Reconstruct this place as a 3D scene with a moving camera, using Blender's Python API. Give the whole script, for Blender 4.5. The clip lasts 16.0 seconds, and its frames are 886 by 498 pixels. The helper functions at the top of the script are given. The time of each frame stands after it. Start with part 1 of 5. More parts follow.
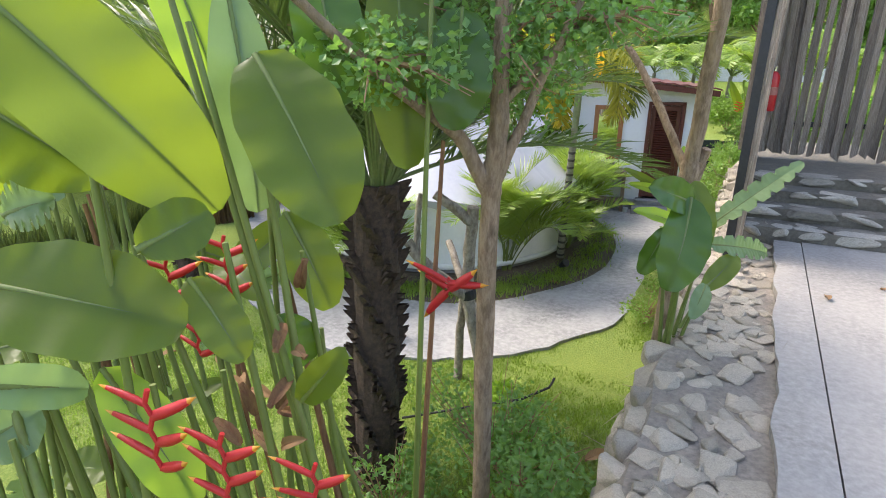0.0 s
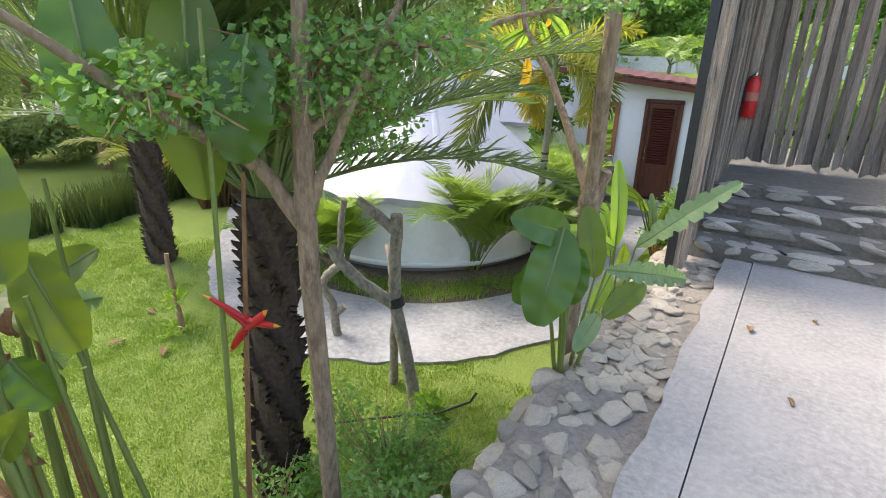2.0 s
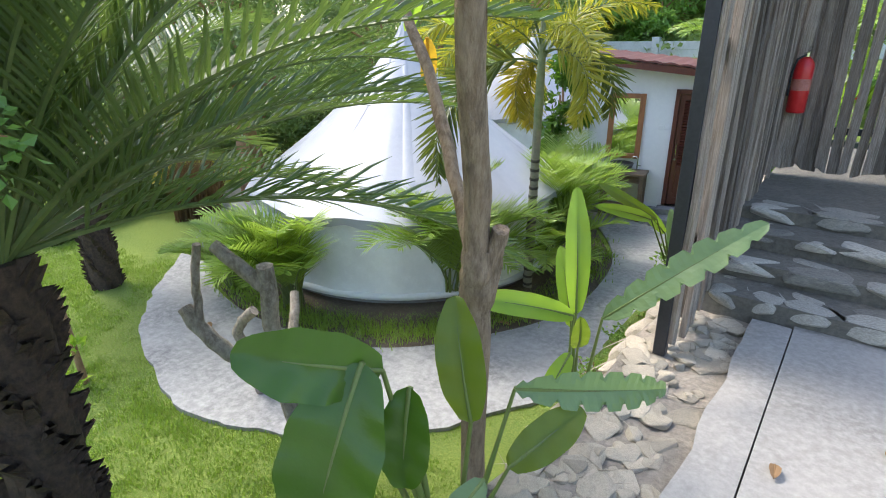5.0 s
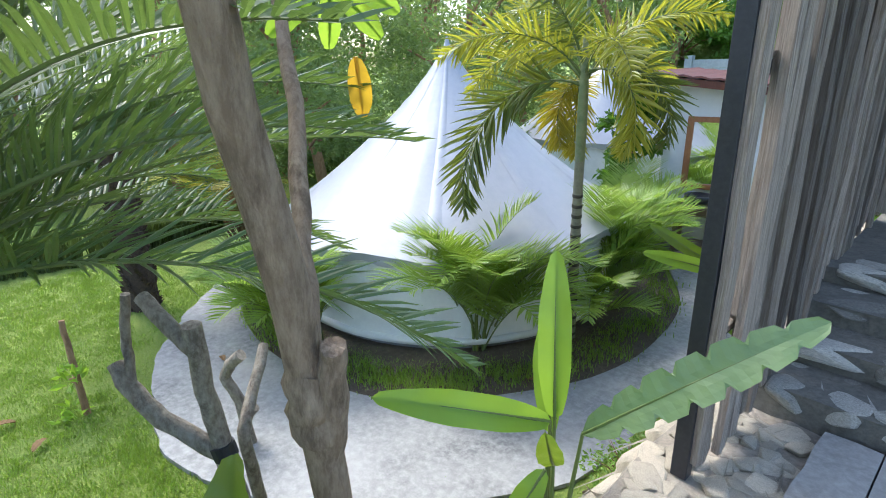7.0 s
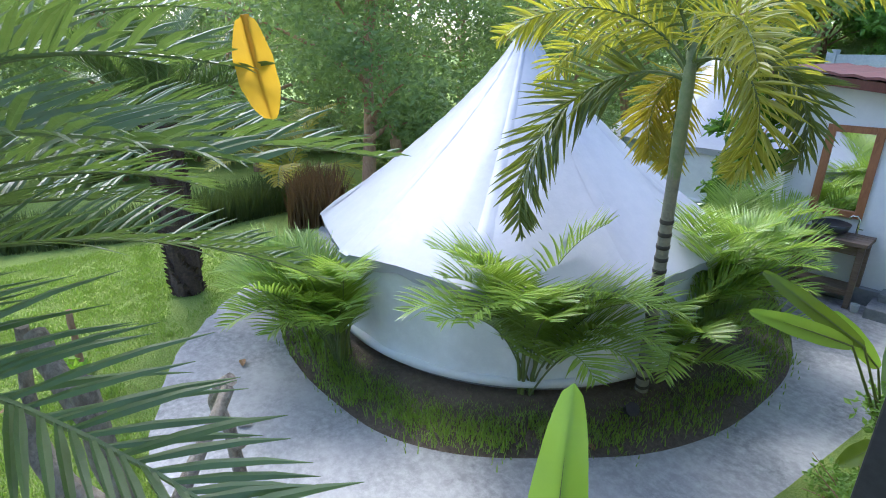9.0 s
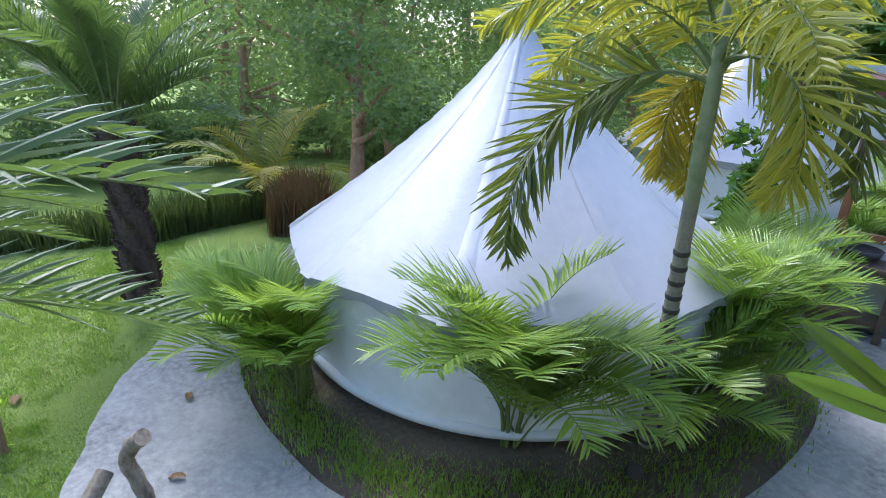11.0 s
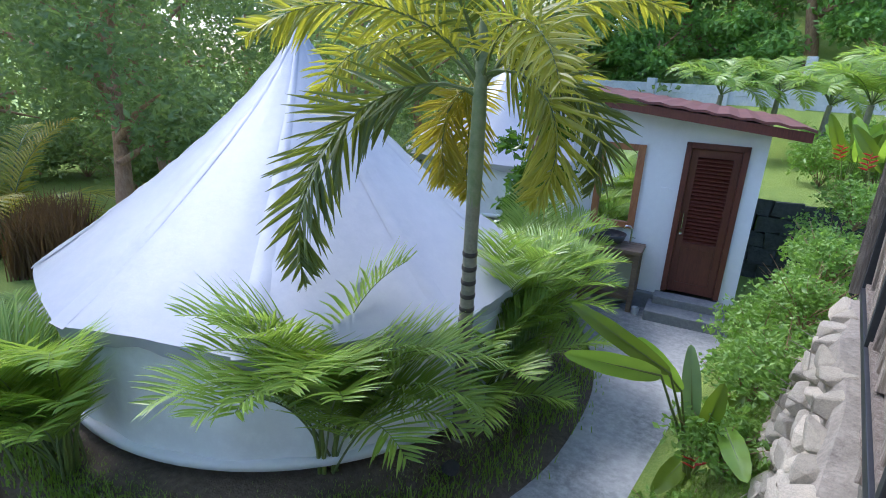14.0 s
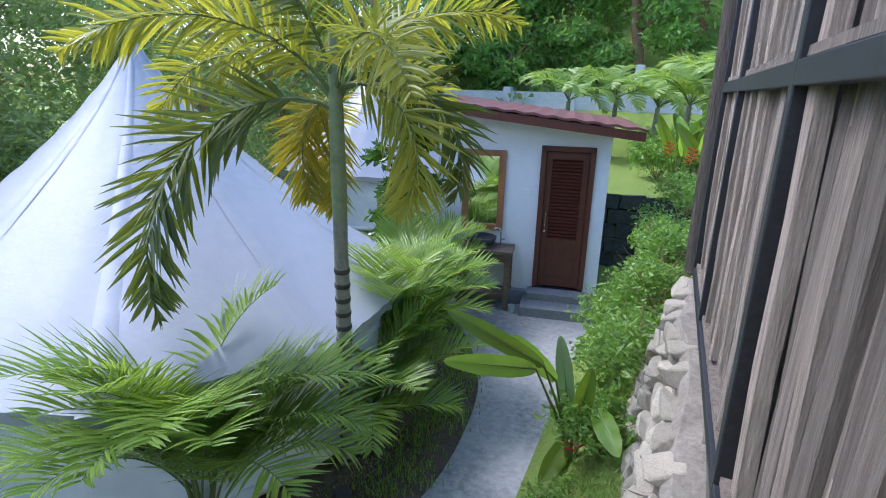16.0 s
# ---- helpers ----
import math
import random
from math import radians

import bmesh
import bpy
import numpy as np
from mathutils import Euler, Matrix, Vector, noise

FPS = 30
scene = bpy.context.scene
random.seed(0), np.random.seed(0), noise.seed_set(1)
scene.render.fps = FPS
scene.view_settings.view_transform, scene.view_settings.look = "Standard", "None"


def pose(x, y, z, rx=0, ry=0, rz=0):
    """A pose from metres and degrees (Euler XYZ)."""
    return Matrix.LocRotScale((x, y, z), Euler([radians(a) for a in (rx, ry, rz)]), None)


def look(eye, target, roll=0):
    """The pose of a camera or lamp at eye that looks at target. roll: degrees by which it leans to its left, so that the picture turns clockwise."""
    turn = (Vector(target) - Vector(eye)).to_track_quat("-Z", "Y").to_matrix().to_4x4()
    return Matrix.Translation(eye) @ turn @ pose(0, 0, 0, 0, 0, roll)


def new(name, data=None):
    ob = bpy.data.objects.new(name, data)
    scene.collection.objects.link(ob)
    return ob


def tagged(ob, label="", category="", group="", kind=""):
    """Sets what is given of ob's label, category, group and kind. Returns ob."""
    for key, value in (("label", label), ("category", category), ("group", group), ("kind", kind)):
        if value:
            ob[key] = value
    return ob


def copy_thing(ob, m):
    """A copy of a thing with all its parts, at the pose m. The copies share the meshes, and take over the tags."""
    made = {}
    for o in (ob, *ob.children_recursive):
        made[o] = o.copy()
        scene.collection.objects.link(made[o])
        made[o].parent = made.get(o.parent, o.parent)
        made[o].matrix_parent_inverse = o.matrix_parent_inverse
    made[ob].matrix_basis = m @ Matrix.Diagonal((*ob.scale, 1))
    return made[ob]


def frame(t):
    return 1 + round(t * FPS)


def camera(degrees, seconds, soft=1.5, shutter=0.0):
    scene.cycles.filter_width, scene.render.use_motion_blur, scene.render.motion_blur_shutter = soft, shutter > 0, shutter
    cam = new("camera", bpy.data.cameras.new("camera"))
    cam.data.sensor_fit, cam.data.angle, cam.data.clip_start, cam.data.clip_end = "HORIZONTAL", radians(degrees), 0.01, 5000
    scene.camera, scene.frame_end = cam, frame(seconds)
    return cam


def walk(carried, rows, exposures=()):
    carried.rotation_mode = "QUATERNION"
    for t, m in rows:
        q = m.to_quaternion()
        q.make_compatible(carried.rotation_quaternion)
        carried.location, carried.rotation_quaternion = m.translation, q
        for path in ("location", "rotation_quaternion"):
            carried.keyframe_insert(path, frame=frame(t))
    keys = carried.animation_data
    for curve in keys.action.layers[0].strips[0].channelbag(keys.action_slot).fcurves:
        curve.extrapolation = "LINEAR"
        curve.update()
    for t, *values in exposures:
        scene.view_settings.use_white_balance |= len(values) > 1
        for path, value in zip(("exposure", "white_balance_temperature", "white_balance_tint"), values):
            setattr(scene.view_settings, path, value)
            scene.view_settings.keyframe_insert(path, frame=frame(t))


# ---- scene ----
cam = camera(79.0, 16.0, soft=1.0)
METRES, EYE, TURN = 5.6, 1.6, 30.0
ROWS = [
    (0.0, 0.0, 0.0, 0.0, 0.02, -18.73, -0.05),
    (0.5, 0.0409, -0.0019, 0.0162, 1.57, -19.06, 0.62),
    (1.0, 0.0767, -0.0024, 0.0338, 1.67, -19.35, -0.1),
    (1.5, 0.1162, 0.0137, 0.0298, 2.06, -19.77, -1.03),
    (2.0, 0.1491, 0.0355, 0.0307, 3.3, -20.51, -1.37),
    (2.5, 0.1793, 0.0677, 0.0263, 5.16, -20.61, -0.93),
    (3.0, 0.2069, 0.1061, 0.0216, 6.66, -20.83, -0.57),
    (3.5, 0.2253, 0.1549, 0.0183, 6.63, -20.96, -0.38),
    (4.0, 0.2448, 0.2106, 0.0189, 5.95, -21.15, -0.06),
    (6.5, 0.3702, 0.3972, 0.0163, 14.87, -19.76, 1.32),
    (7.0, 0.3878, 0.4361, 0.0154, 17.32, -18.96, 1.26),
    (7.5, 0.3929, 0.4802, 0.0146, 20.28, -18.72, 0.91),
    (8.0, 0.3942, 0.5234, 0.0125, 23.56, -19.53, 0.44),
    (8.5, 0.3943, 0.5726, 0.0112, 26.97, -20.35, 0.18),
    (11.0, 0.3664, 0.7518, -0.0025, 28.78, -20.01, -1.74),
    (11.5, 0.3598, 0.7586, -0.0036, 25.43, -20.14, -2.4),
    (12.0, 0.3598, 0.7615, -0.0037, 21.55, -19.83, -2.93),
    (12.5, 0.3622, 0.7632, -0.0034, 17.77, -19.27, -3.29),
    (13.0, 0.3652, 0.7656, -0.0031, 14.3, -18.84, -3.39),
    (13.5, 0.3695, 0.769, -0.003, 10.94, -18.5, -3.23),
    (14.0, 0.3729, 0.7721, -0.0021, 7.57, -18.1, -2.79),
    (14.5, 0.377, 0.7743, -0.0013, 3.91, -17.65, -2.33),
    (15.0, 0.3806, 0.7762, -0.0013, 0.31, -17.31, -2.02),
    (15.5, 0.3824, 0.7784, -0.0016, -3.06, -16.93, -1.84),
    (16.0, 0.384, 0.7798, -0.0012, -6.07, -16.41, -1.48),
]
walk(cam, [(t, pose(0, 0, EYE, 0, 0, TURN) @ pose(METRES * x, METRES * y, METRES * z, 90 + pitch, roll, yaw)) for t, x, y, z, yaw, pitch, roll in ROWS],
     exposures=[(0.0, 1.9, 6700, 14), (4.0, 1.82, 6500, 12), (6.5, 1.8, 6000, 8), (9.0, 1.78, 5550, 12), (11.0, 1.68, 5450, 14), (16.0, 1.55, 5350, 15)])

# ---- daylight: bright thin overcast, light from ahead-left ----
world = bpy.data.worlds.new("sky")
scene.world = world
world.use_nodes = True
wt = world.node_tree
sky = wt.nodes.new("ShaderNodeTexSky")
sky.sky_type = "NISHITA"
sky.sun_disc = False
sky.sun_elevation = radians(52)
sky.sun_rotation = radians(-90)
sky.dust_density = 3.0
sky.air_density = 1.0
bg = wt.nodes["Background"]
wt.links.new(sky.outputs[0], bg.inputs[0])
bg.inputs[1].default_value = 0.15
sun = new("sun", bpy.data.lights.new("sun", "SUN"))
sun.data.energy = 0.78
sun.data.angle = radians(14)
sun.data.color = (1.0, 0.96, 0.88)
sun.matrix_world = look((-8, 2, 13), (0, 2, 0))

# ---- materials ----
def shader(name):
    m = bpy.data.materials.new(name)
    m.use_nodes = True
    nt = m.node_tree
    return m, nt, nt.nodes["Principled BSDF"], nt.nodes["Material Output"]


def ramp_between(nt, fac, a, b):
    mix = nt.nodes.new("ShaderNodeMix")
    mix.data_type = "RGBA"
    nt.links.new(fac, mix.inputs[0])
    for i, c in ((6, a), (7, b)):
        if isinstance(c, tuple):
            mix.inputs[i].default_value = (*c, 1)
        else:
            nt.links.new(c, mix.inputs[i])
    return mix.outputs[2]


def noise_of(nt, scale, detail=4, rough=0.6, stretch=None, space="Object"):
    tc = nt.nodes.new("ShaderNodeTexCoord")
    n = nt.nodes.new("ShaderNodeTexNoise")
    n.inputs["Scale"].default_value, n.inputs["Detail"].default_value, n.inputs["Roughness"].default_value = scale, detail, rough
    if stretch:
        mp = nt.nodes.new("ShaderNodeMapping")
        mp.inputs["Scale"].default_value = stretch
        nt.links.new(tc.outputs[space], mp.inputs[0])
        nt.links.new(mp.outputs[0], n.inputs["Vector"])
    else:
        nt.links.new(tc.outputs[space], n.inputs["Vector"])
    return n.outputs["Fac"]


def steps(nt, fac, lo, hi):
    r = nt.nodes.new("ShaderNodeMapRange")
    r.inputs[1].default_value, r.inputs[2].default_value = lo, hi
    nt.links.new(fac, r.inputs[0])
    return r.outputs[0]


def surface(name, a, b, c, big=1.5, fine=18.0, rough=0.85, bump=0.3, depth=0.02, metal=0.0, stretch=None, vary=0.0):
    """A rough surface: a and b mixed in patches, c in fine grain; vary: a different shade for each object."""
    m, nt, p, out = shader(name)
    n1 = steps(nt, noise_of(nt, big, 5, 0.65, stretch), 0.32, 0.68)
    n2 = steps(nt, noise_of(nt, fine, 6, 0.7, stretch), 0.4, 0.75)
    col = ramp_between(nt, n2, ramp_between(nt, n1, a, b), c)
    if vary:
        info = nt.nodes.new("ShaderNodeObjectInfo")
        hsv = nt.nodes.new("ShaderNodeHueSaturation")
        mr = nt.nodes.new("ShaderNodeMapRange")
        mr.inputs[3].default_value, mr.inputs[4].default_value = 1 - vary, 1 + vary
        nt.links.new(info.outputs["Random"], mr.inputs[0])
        nt.links.new(mr.outputs[0], hsv.inputs["Value"])
        nt.links.new(col, hsv.inputs["Color"])
        col = hsv.outputs[0]
    nt.links.new(col, p.inputs["Base Color"])
    p.inputs["Roughness"].default_value = rough
    p.inputs["Metallic"].default_value = metal
    if bump:
        bn = nt.nodes.new("ShaderNodeBump")
        bn.inputs["Strength"].default_value, bn.inputs["Distance"].default_value = bump, depth
        nt.links.new(noise_of(nt, fine * 1.3, 7, 0.7, stretch), bn.inputs["Height"])
        nt.links.new(bn.outputs[0], p.inputs["Normal"])
    return m


def leaf_skin(name, dark, light, through_colour, share=0.35, rough=0.42, patch=3.0):
    """Foliage: each leaf its own shade between dark and light, some light let through."""
    m, nt, p, out = shader(name)
    geo = nt.nodes.new("ShaderNodeNewGeometry")
    c1 = ramp_between(nt, geo.outputs["Random Per Island"], dark, light)
    n = steps(nt, noise_of(nt, patch, 4, 0.6), 0.35, 0.7)
    col = ramp_between(nt, n, c1, tuple(0.5 * (u + v) * 0.8 for u, v in zip(dark, light)))
    nt.links.new(col, p.inputs["Base Color"])
    p.inputs["Roughness"].default_value = rough
    tr = nt.nodes.new("ShaderNodeBsdfTranslucent")
    tr.inputs[0].default_value = (*through_colour, 1)
    mix = nt.nodes.new("ShaderNodeMixShader")
    mix.inputs[0].default_value = share
    nt.links.new(p.outputs[0], mix.inputs[1])
    nt.links.new(tr.outputs[0], mix.inputs[2])
    nt.links.new(mix.outputs[0], out.inputs[0])
    bn = nt.nodes.new("ShaderNodeBump")
    bn.inputs["Strength"].default_value, bn.inputs["Distance"].default_value = 0.15, 0.01
    nt.links.new(noise_of(nt, 40, 3), bn.inputs["Height"])
    nt.links.new(bn.outputs[0], p.inputs["Normal"])
    return m


CONCRETE = surface("concrete", (0.335, 0.312, 0.276), (0.205, 0.193, 0.172), (0.39, 0.367, 0.33), 1.1, 26, 0.8, 0.12, 0.01)
PATHSTONE = surface("path_concrete", (0.335, 0.332, 0.318), (0.15, 0.152, 0.15), (0.40, 0.395, 0.38), 1.3, 14, 0.7, 0.15, 0.01)
MORTAR = surface("mortar", (0.273, 0.241, 0.192), (0.410, 0.356, 0.283), (0.199, 0.172, 0.142), 4, 30, 0.95, 0.8, 0.03)
STONE = surface("stone", (0.428, 0.374, 0.284), (0.297, 0.264, 0.208), (0.535, 0.462, 0.341), 5, 28, 0.9, 0.6, 0.02, vary=0.25)
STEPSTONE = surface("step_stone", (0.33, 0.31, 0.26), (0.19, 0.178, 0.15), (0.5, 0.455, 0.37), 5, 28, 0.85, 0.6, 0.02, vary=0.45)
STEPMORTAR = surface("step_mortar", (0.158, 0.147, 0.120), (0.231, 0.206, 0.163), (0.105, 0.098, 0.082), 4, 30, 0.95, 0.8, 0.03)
# dark stone taken down to near black: colour includes the shade beside the hut
SHADEDSTONE = surface("shaded_stone", (0.05, 0.055, 0.05), (0.08, 0.085, 0.07), (0.03, 0.035, 0.03), 3, 14, 0.95, 0.8, 0.04)
PLANK = surface("weathered_plank", (0.42, 0.335, 0.26), (0.15, 0.115, 0.09), (0.66, 0.57, 0.47), 4, 16, 0.92, 1.0, 0.04, stretch=(8, 8, 0.45), vary=0.5)
STEEL = surface("black_steel", (0.014, 0.015, 0.018), (0.022, 0.023, 0.027), (0.032, 0.032, 0.036), 3, 40, 0.45, 0.05, 0.002)
GRASS = surface("lawn_grass", (0.212, 0.300, 0.044), (0.138, 0.226, 0.037), (0.308, 0.360, 0.075), 0.9, 45, 0.95, 1.0, 0.04)
SOIL = surface("soil", (0.117, 0.091, 0.065), (0.072, 0.058, 0.039), (0.169, 0.130, 0.091), 3, 22, 0.95, 0.8, 0.03)
WHITEWALL = surface("white_plaster", (0.736, 0.736, 0.736), (0.681, 0.685, 0.690), (0.764, 0.764, 0.764), 1.5, 12, 0.8, 0.08, 0.005)
GREYPAINT = surface("grey_plinth", (0.20, 0.21, 0.22), (0.15, 0.155, 0.16), (0.26, 0.26, 0.26), 4, 20, 0.8, 0.15, 0.005)
BLOCKWALL = surface("block_wall", (0.52, 0.54, 0.56), (0.42, 0.44, 0.46), (0.60, 0.61, 0.62), 2, 12, 0.85, 0.1, 0.01)
REDWOOD = surface("red_brown_wood", (0.102, 0.026, 0.017), (0.066, 0.017, 0.012), (0.144, 0.043, 0.026), 3, 14, 0.4, 0.1, 0.003, stretch=(6, 6, 0.7))
FRAMEWOOD = surface("oiled_wood", (0.30, 0.12, 0.045), (0.20, 0.075, 0.03), (0.38, 0.17, 0.07), 3, 12, 0.5, 0.15, 0.004, stretch=(5, 5, 1))
OLDWOOD = surface("old_table_wood", (0.16, 0.11, 0.075), (0.10, 0.07, 0.05), (0.23, 0.17, 0.12), 3, 12, 0.7, 0.3, 0.006, stretch=(1, 6, 6))
ROOFRED = surface("roof_sheet", (0.14, 0.045, 0.035), (0.09, 0.03, 0.027), (0.20, 0.07, 0.05), 2, 14, 0.55, 0.1, 0.004)
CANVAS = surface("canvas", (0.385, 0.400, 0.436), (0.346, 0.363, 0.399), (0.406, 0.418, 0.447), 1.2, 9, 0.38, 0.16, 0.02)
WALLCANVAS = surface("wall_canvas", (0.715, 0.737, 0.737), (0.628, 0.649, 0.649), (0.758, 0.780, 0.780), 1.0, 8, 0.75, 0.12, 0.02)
BARK = surface("pale_bark", (0.35, 0.245, 0.155), (0.15, 0.10, 0.062), (0.50, 0.37, 0.25), 9, 34, 0.95, 1.0, 0.03, stretch=(1, 1, 0.3))
GREYBARK = surface("grey_bark", (0.30, 0.25, 0.19), (0.13, 0.105, 0.08), (0.44, 0.39, 0.32), 9, 30, 0.95, 0.9, 0.02, stretch=(1, 1, 0.6))
BROWNBARK = surface("brown_bark", (0.311, 0.180, 0.099), (0.201, 0.115, 0.063), (0.450, 0.288, 0.171), 4, 20, 0.9, 0.7, 0.015, stretch=(1, 1, 0.35))
DATEBARK = surface("date_bark", (0.066, 0.043, 0.030), (0.042, 0.029, 0.022), (0.132, 0.084, 0.054), 8, 30, 0.95, 0.9, 0.02)
PALMBARK = surface("palm_trunk", (0.23, 0.22, 0.16), (0.16, 0.155, 0.115), (0.30, 0.29, 0.22), 5, 24, 0.8, 0.2, 0.005)
RING = surface("palm_ring", (0.05, 0.045, 0.035), (0.08, 0.07, 0.055), (0.04, 0.035, 0.03), 6, 20, 0.9, 0.3, 0.005)
STEM = surface("green_stem", (0.13, 0.19, 0.035), (0.17, 0.21, 0.05), (0.11, 0.13, 0.03), 5, 20, 0.5, 0.1, 0.004, stretch=(3, 3, 0.5))
REDSTEM = surface("dry_sheath", (0.20, 0.085, 0.035), (0.13, 0.06, 0.03), (0.27, 0.16, 0.06), 6, 20, 0.8, 0.4, 0.01, stretch=(3, 3, 0.5))
RACHIS = surface("rachis", (0.12, 0.17, 0.05), (0.09, 0.12, 0.04), (0.17, 0.20, 0.07), 5, 20, 0.5, 0.1, 0.004)
SHAFT = surface("crownshaft", (0.220, 0.264, 0.132), (0.143, 0.187, 0.088), (0.286, 0.297, 0.176), 4, 20, 0.6, 0.1, 0.004)
REDPAINT = surface("red_paint", (0.55, 0.02, 0.02), (0.45, 0.015, 0.018), (0.6, 0.03, 0.03), 4, 20, 0.3, 0.0)
LABEL = surface("paper_label", (0.440, 0.168, 0.126), (0.320, 0.105, 0.078), (0.480, 0.193, 0.150), 20, 60, 0.6, 0.0)
BLACKSTONE = surface("black_basin", (0.02, 0.021, 0.023), (0.03, 0.03, 0.033), (0.045, 0.045, 0.048), 6, 30, 0.35, 0.15, 0.004)
RUBBER_SHADE = surface("black_rubber_and_shade", (0.012, 0.012, 0.013), (0.02, 0.02, 0.022), (0.03, 0.03, 0.03), 8, 30, 0.6, 0.1, 0.004)
CHROME = surface("chrome", (0.7, 0.7, 0.7), (0.62, 0.62, 0.62), (0.75, 0.75, 0.75), 5, 20, 0.2, 0.0, metal=1.0)
ROPE = surface("pale_rope", (0.55, 0.45, 0.42), (0.45, 0.36, 0.34), (0.62, 0.54, 0.50), 20, 60, 0.9, 0.4, 0.005)
MIRROR, _nt, _p, _o = shader("mirror_glass")
_p.inputs["Base Color"].default_value, _p.inputs["Metallic"].default_value, _p.inputs["Roughness"].default_value = (0.85, 0.87, 0.86, 1), 1.0, 0.02

BIGLEAF = leaf_skin("heliconia_leaf", (0.071, 0.117, 0.018), (0.123, 0.172, 0.024), (0.304, 0.429, 0.024), 0.45, 0.34, 5)
BRIGHTLEAF = leaf_skin("young_leaf", (0.17, 0.30, 0.03), (0.22, 0.36, 0.05), (0.50, 0.75, 0.06), 0.45, 0.35, 5)
DARKLEAF = leaf_skin("glossy_leaf", (0.055, 0.12, 0.016), (0.08, 0.15, 0.022), (0.16, 0.34, 0.02), 0.3, 0.26, 5)
PALELEAF = leaf_skin("pale_leaf", (0.16, 0.24, 0.10), (0.22, 0.30, 0.14), (0.30, 0.48, 0.12), 0.35, 0.28, 5)
ARECA = leaf_skin("areca_leaflet", (0.101, 0.194, 0.035), (0.301, 0.404, 0.072), (0.481, 0.678, 0.072), 0.32, 0.34)
FOXTAIL = leaf_skin("foxtail_leaflet", (0.10, 0.145, 0.024), (0.36, 0.36, 0.045), (0.66, 0.64, 0.045), 0.38, 0.4)
HANGFROND = leaf_skin("hanging_leaflet", (0.05, 0.085, 0.02), (0.15, 0.18, 0.035), (0.25, 0.30, 0.03), 0.3, 0.35)
YELLOWFROND = leaf_skin("yellowing_leaflet", (0.22, 0.23, 0.02), (0.36, 0.30, 0.03), (0.6, 0.5, 0.03), 0.4, 0.45)
DATELEAF = leaf_skin("date_leaflet", (0.065, 0.109, 0.036), (0.145, 0.203, 0.072), (0.232, 0.348, 0.058), 0.28, 0.36)
SMALLLEAF = leaf_skin("small_leaf", (0.089, 0.193, 0.056), (0.193, 0.322, 0.097), (0.322, 0.612, 0.081), 0.35, 0.4)
TREELEAF = leaf_skin("tree_leaf", (0.088, 0.150, 0.053), (0.211, 0.282, 0.106), (0.352, 0.493, 0.106), 0.35, 0.55)
HILLLEAF = leaf_skin("wood_leaf", (0.079, 0.180, 0.041), (0.226, 0.383, 0.079), (0.406, 0.674, 0.090), 0.32, 0.5)
HEDGELEAF = leaf_skin("hedge_leaf", (0.042, 0.066, 0.018), (0.108, 0.144, 0.036), (0.144, 0.204, 0.036), 0.3, 0.6)
BROWNGRASS = leaf_skin("dry_grass_blade", (0.10, 0.055, 0.025), (0.18, 0.11, 0.04), (0.2, 0.12, 0.04), 0.3, 0.7)
BANKLEAF = leaf_skin("creeper_leaf", (0.108, 0.204, 0.036), (0.240, 0.360, 0.072), (0.360, 0.600, 0.072), 0.35, 0.45)
BLADE = leaf_skin("grass_blade", (0.126, 0.227, 0.029), (0.270, 0.389, 0.058), (0.396, 0.583, 0.058), 0.3, 0.5)
REDBRACT = leaf_skin("red_bract", (0.55, 0.02, 0.03), (0.66, 0.05, 0.05), (0.75, 0.08, 0.05), 0.3, 0.4)
ORANGEBRACT = leaf_skin("orange_tip", (0.75, 0.32, 0.03), (0.8, 0.42, 0.05), (0.85, 0.45, 0.05), 0.3, 0.4)
YELLOWLEAF = leaf_skin("yellow_leaf", (0.65, 0.38, 0.02), (0.7, 0.45, 0.03), (0.85, 0.5, 0.03), 0.4, 0.45)
DRYLEAF = leaf_skin("dry_leaf", (0.25, 0.13, 0.06), (0.35, 0.22, 0.10), (0.3, 0.18, 0.06), 0.2, 0.7)


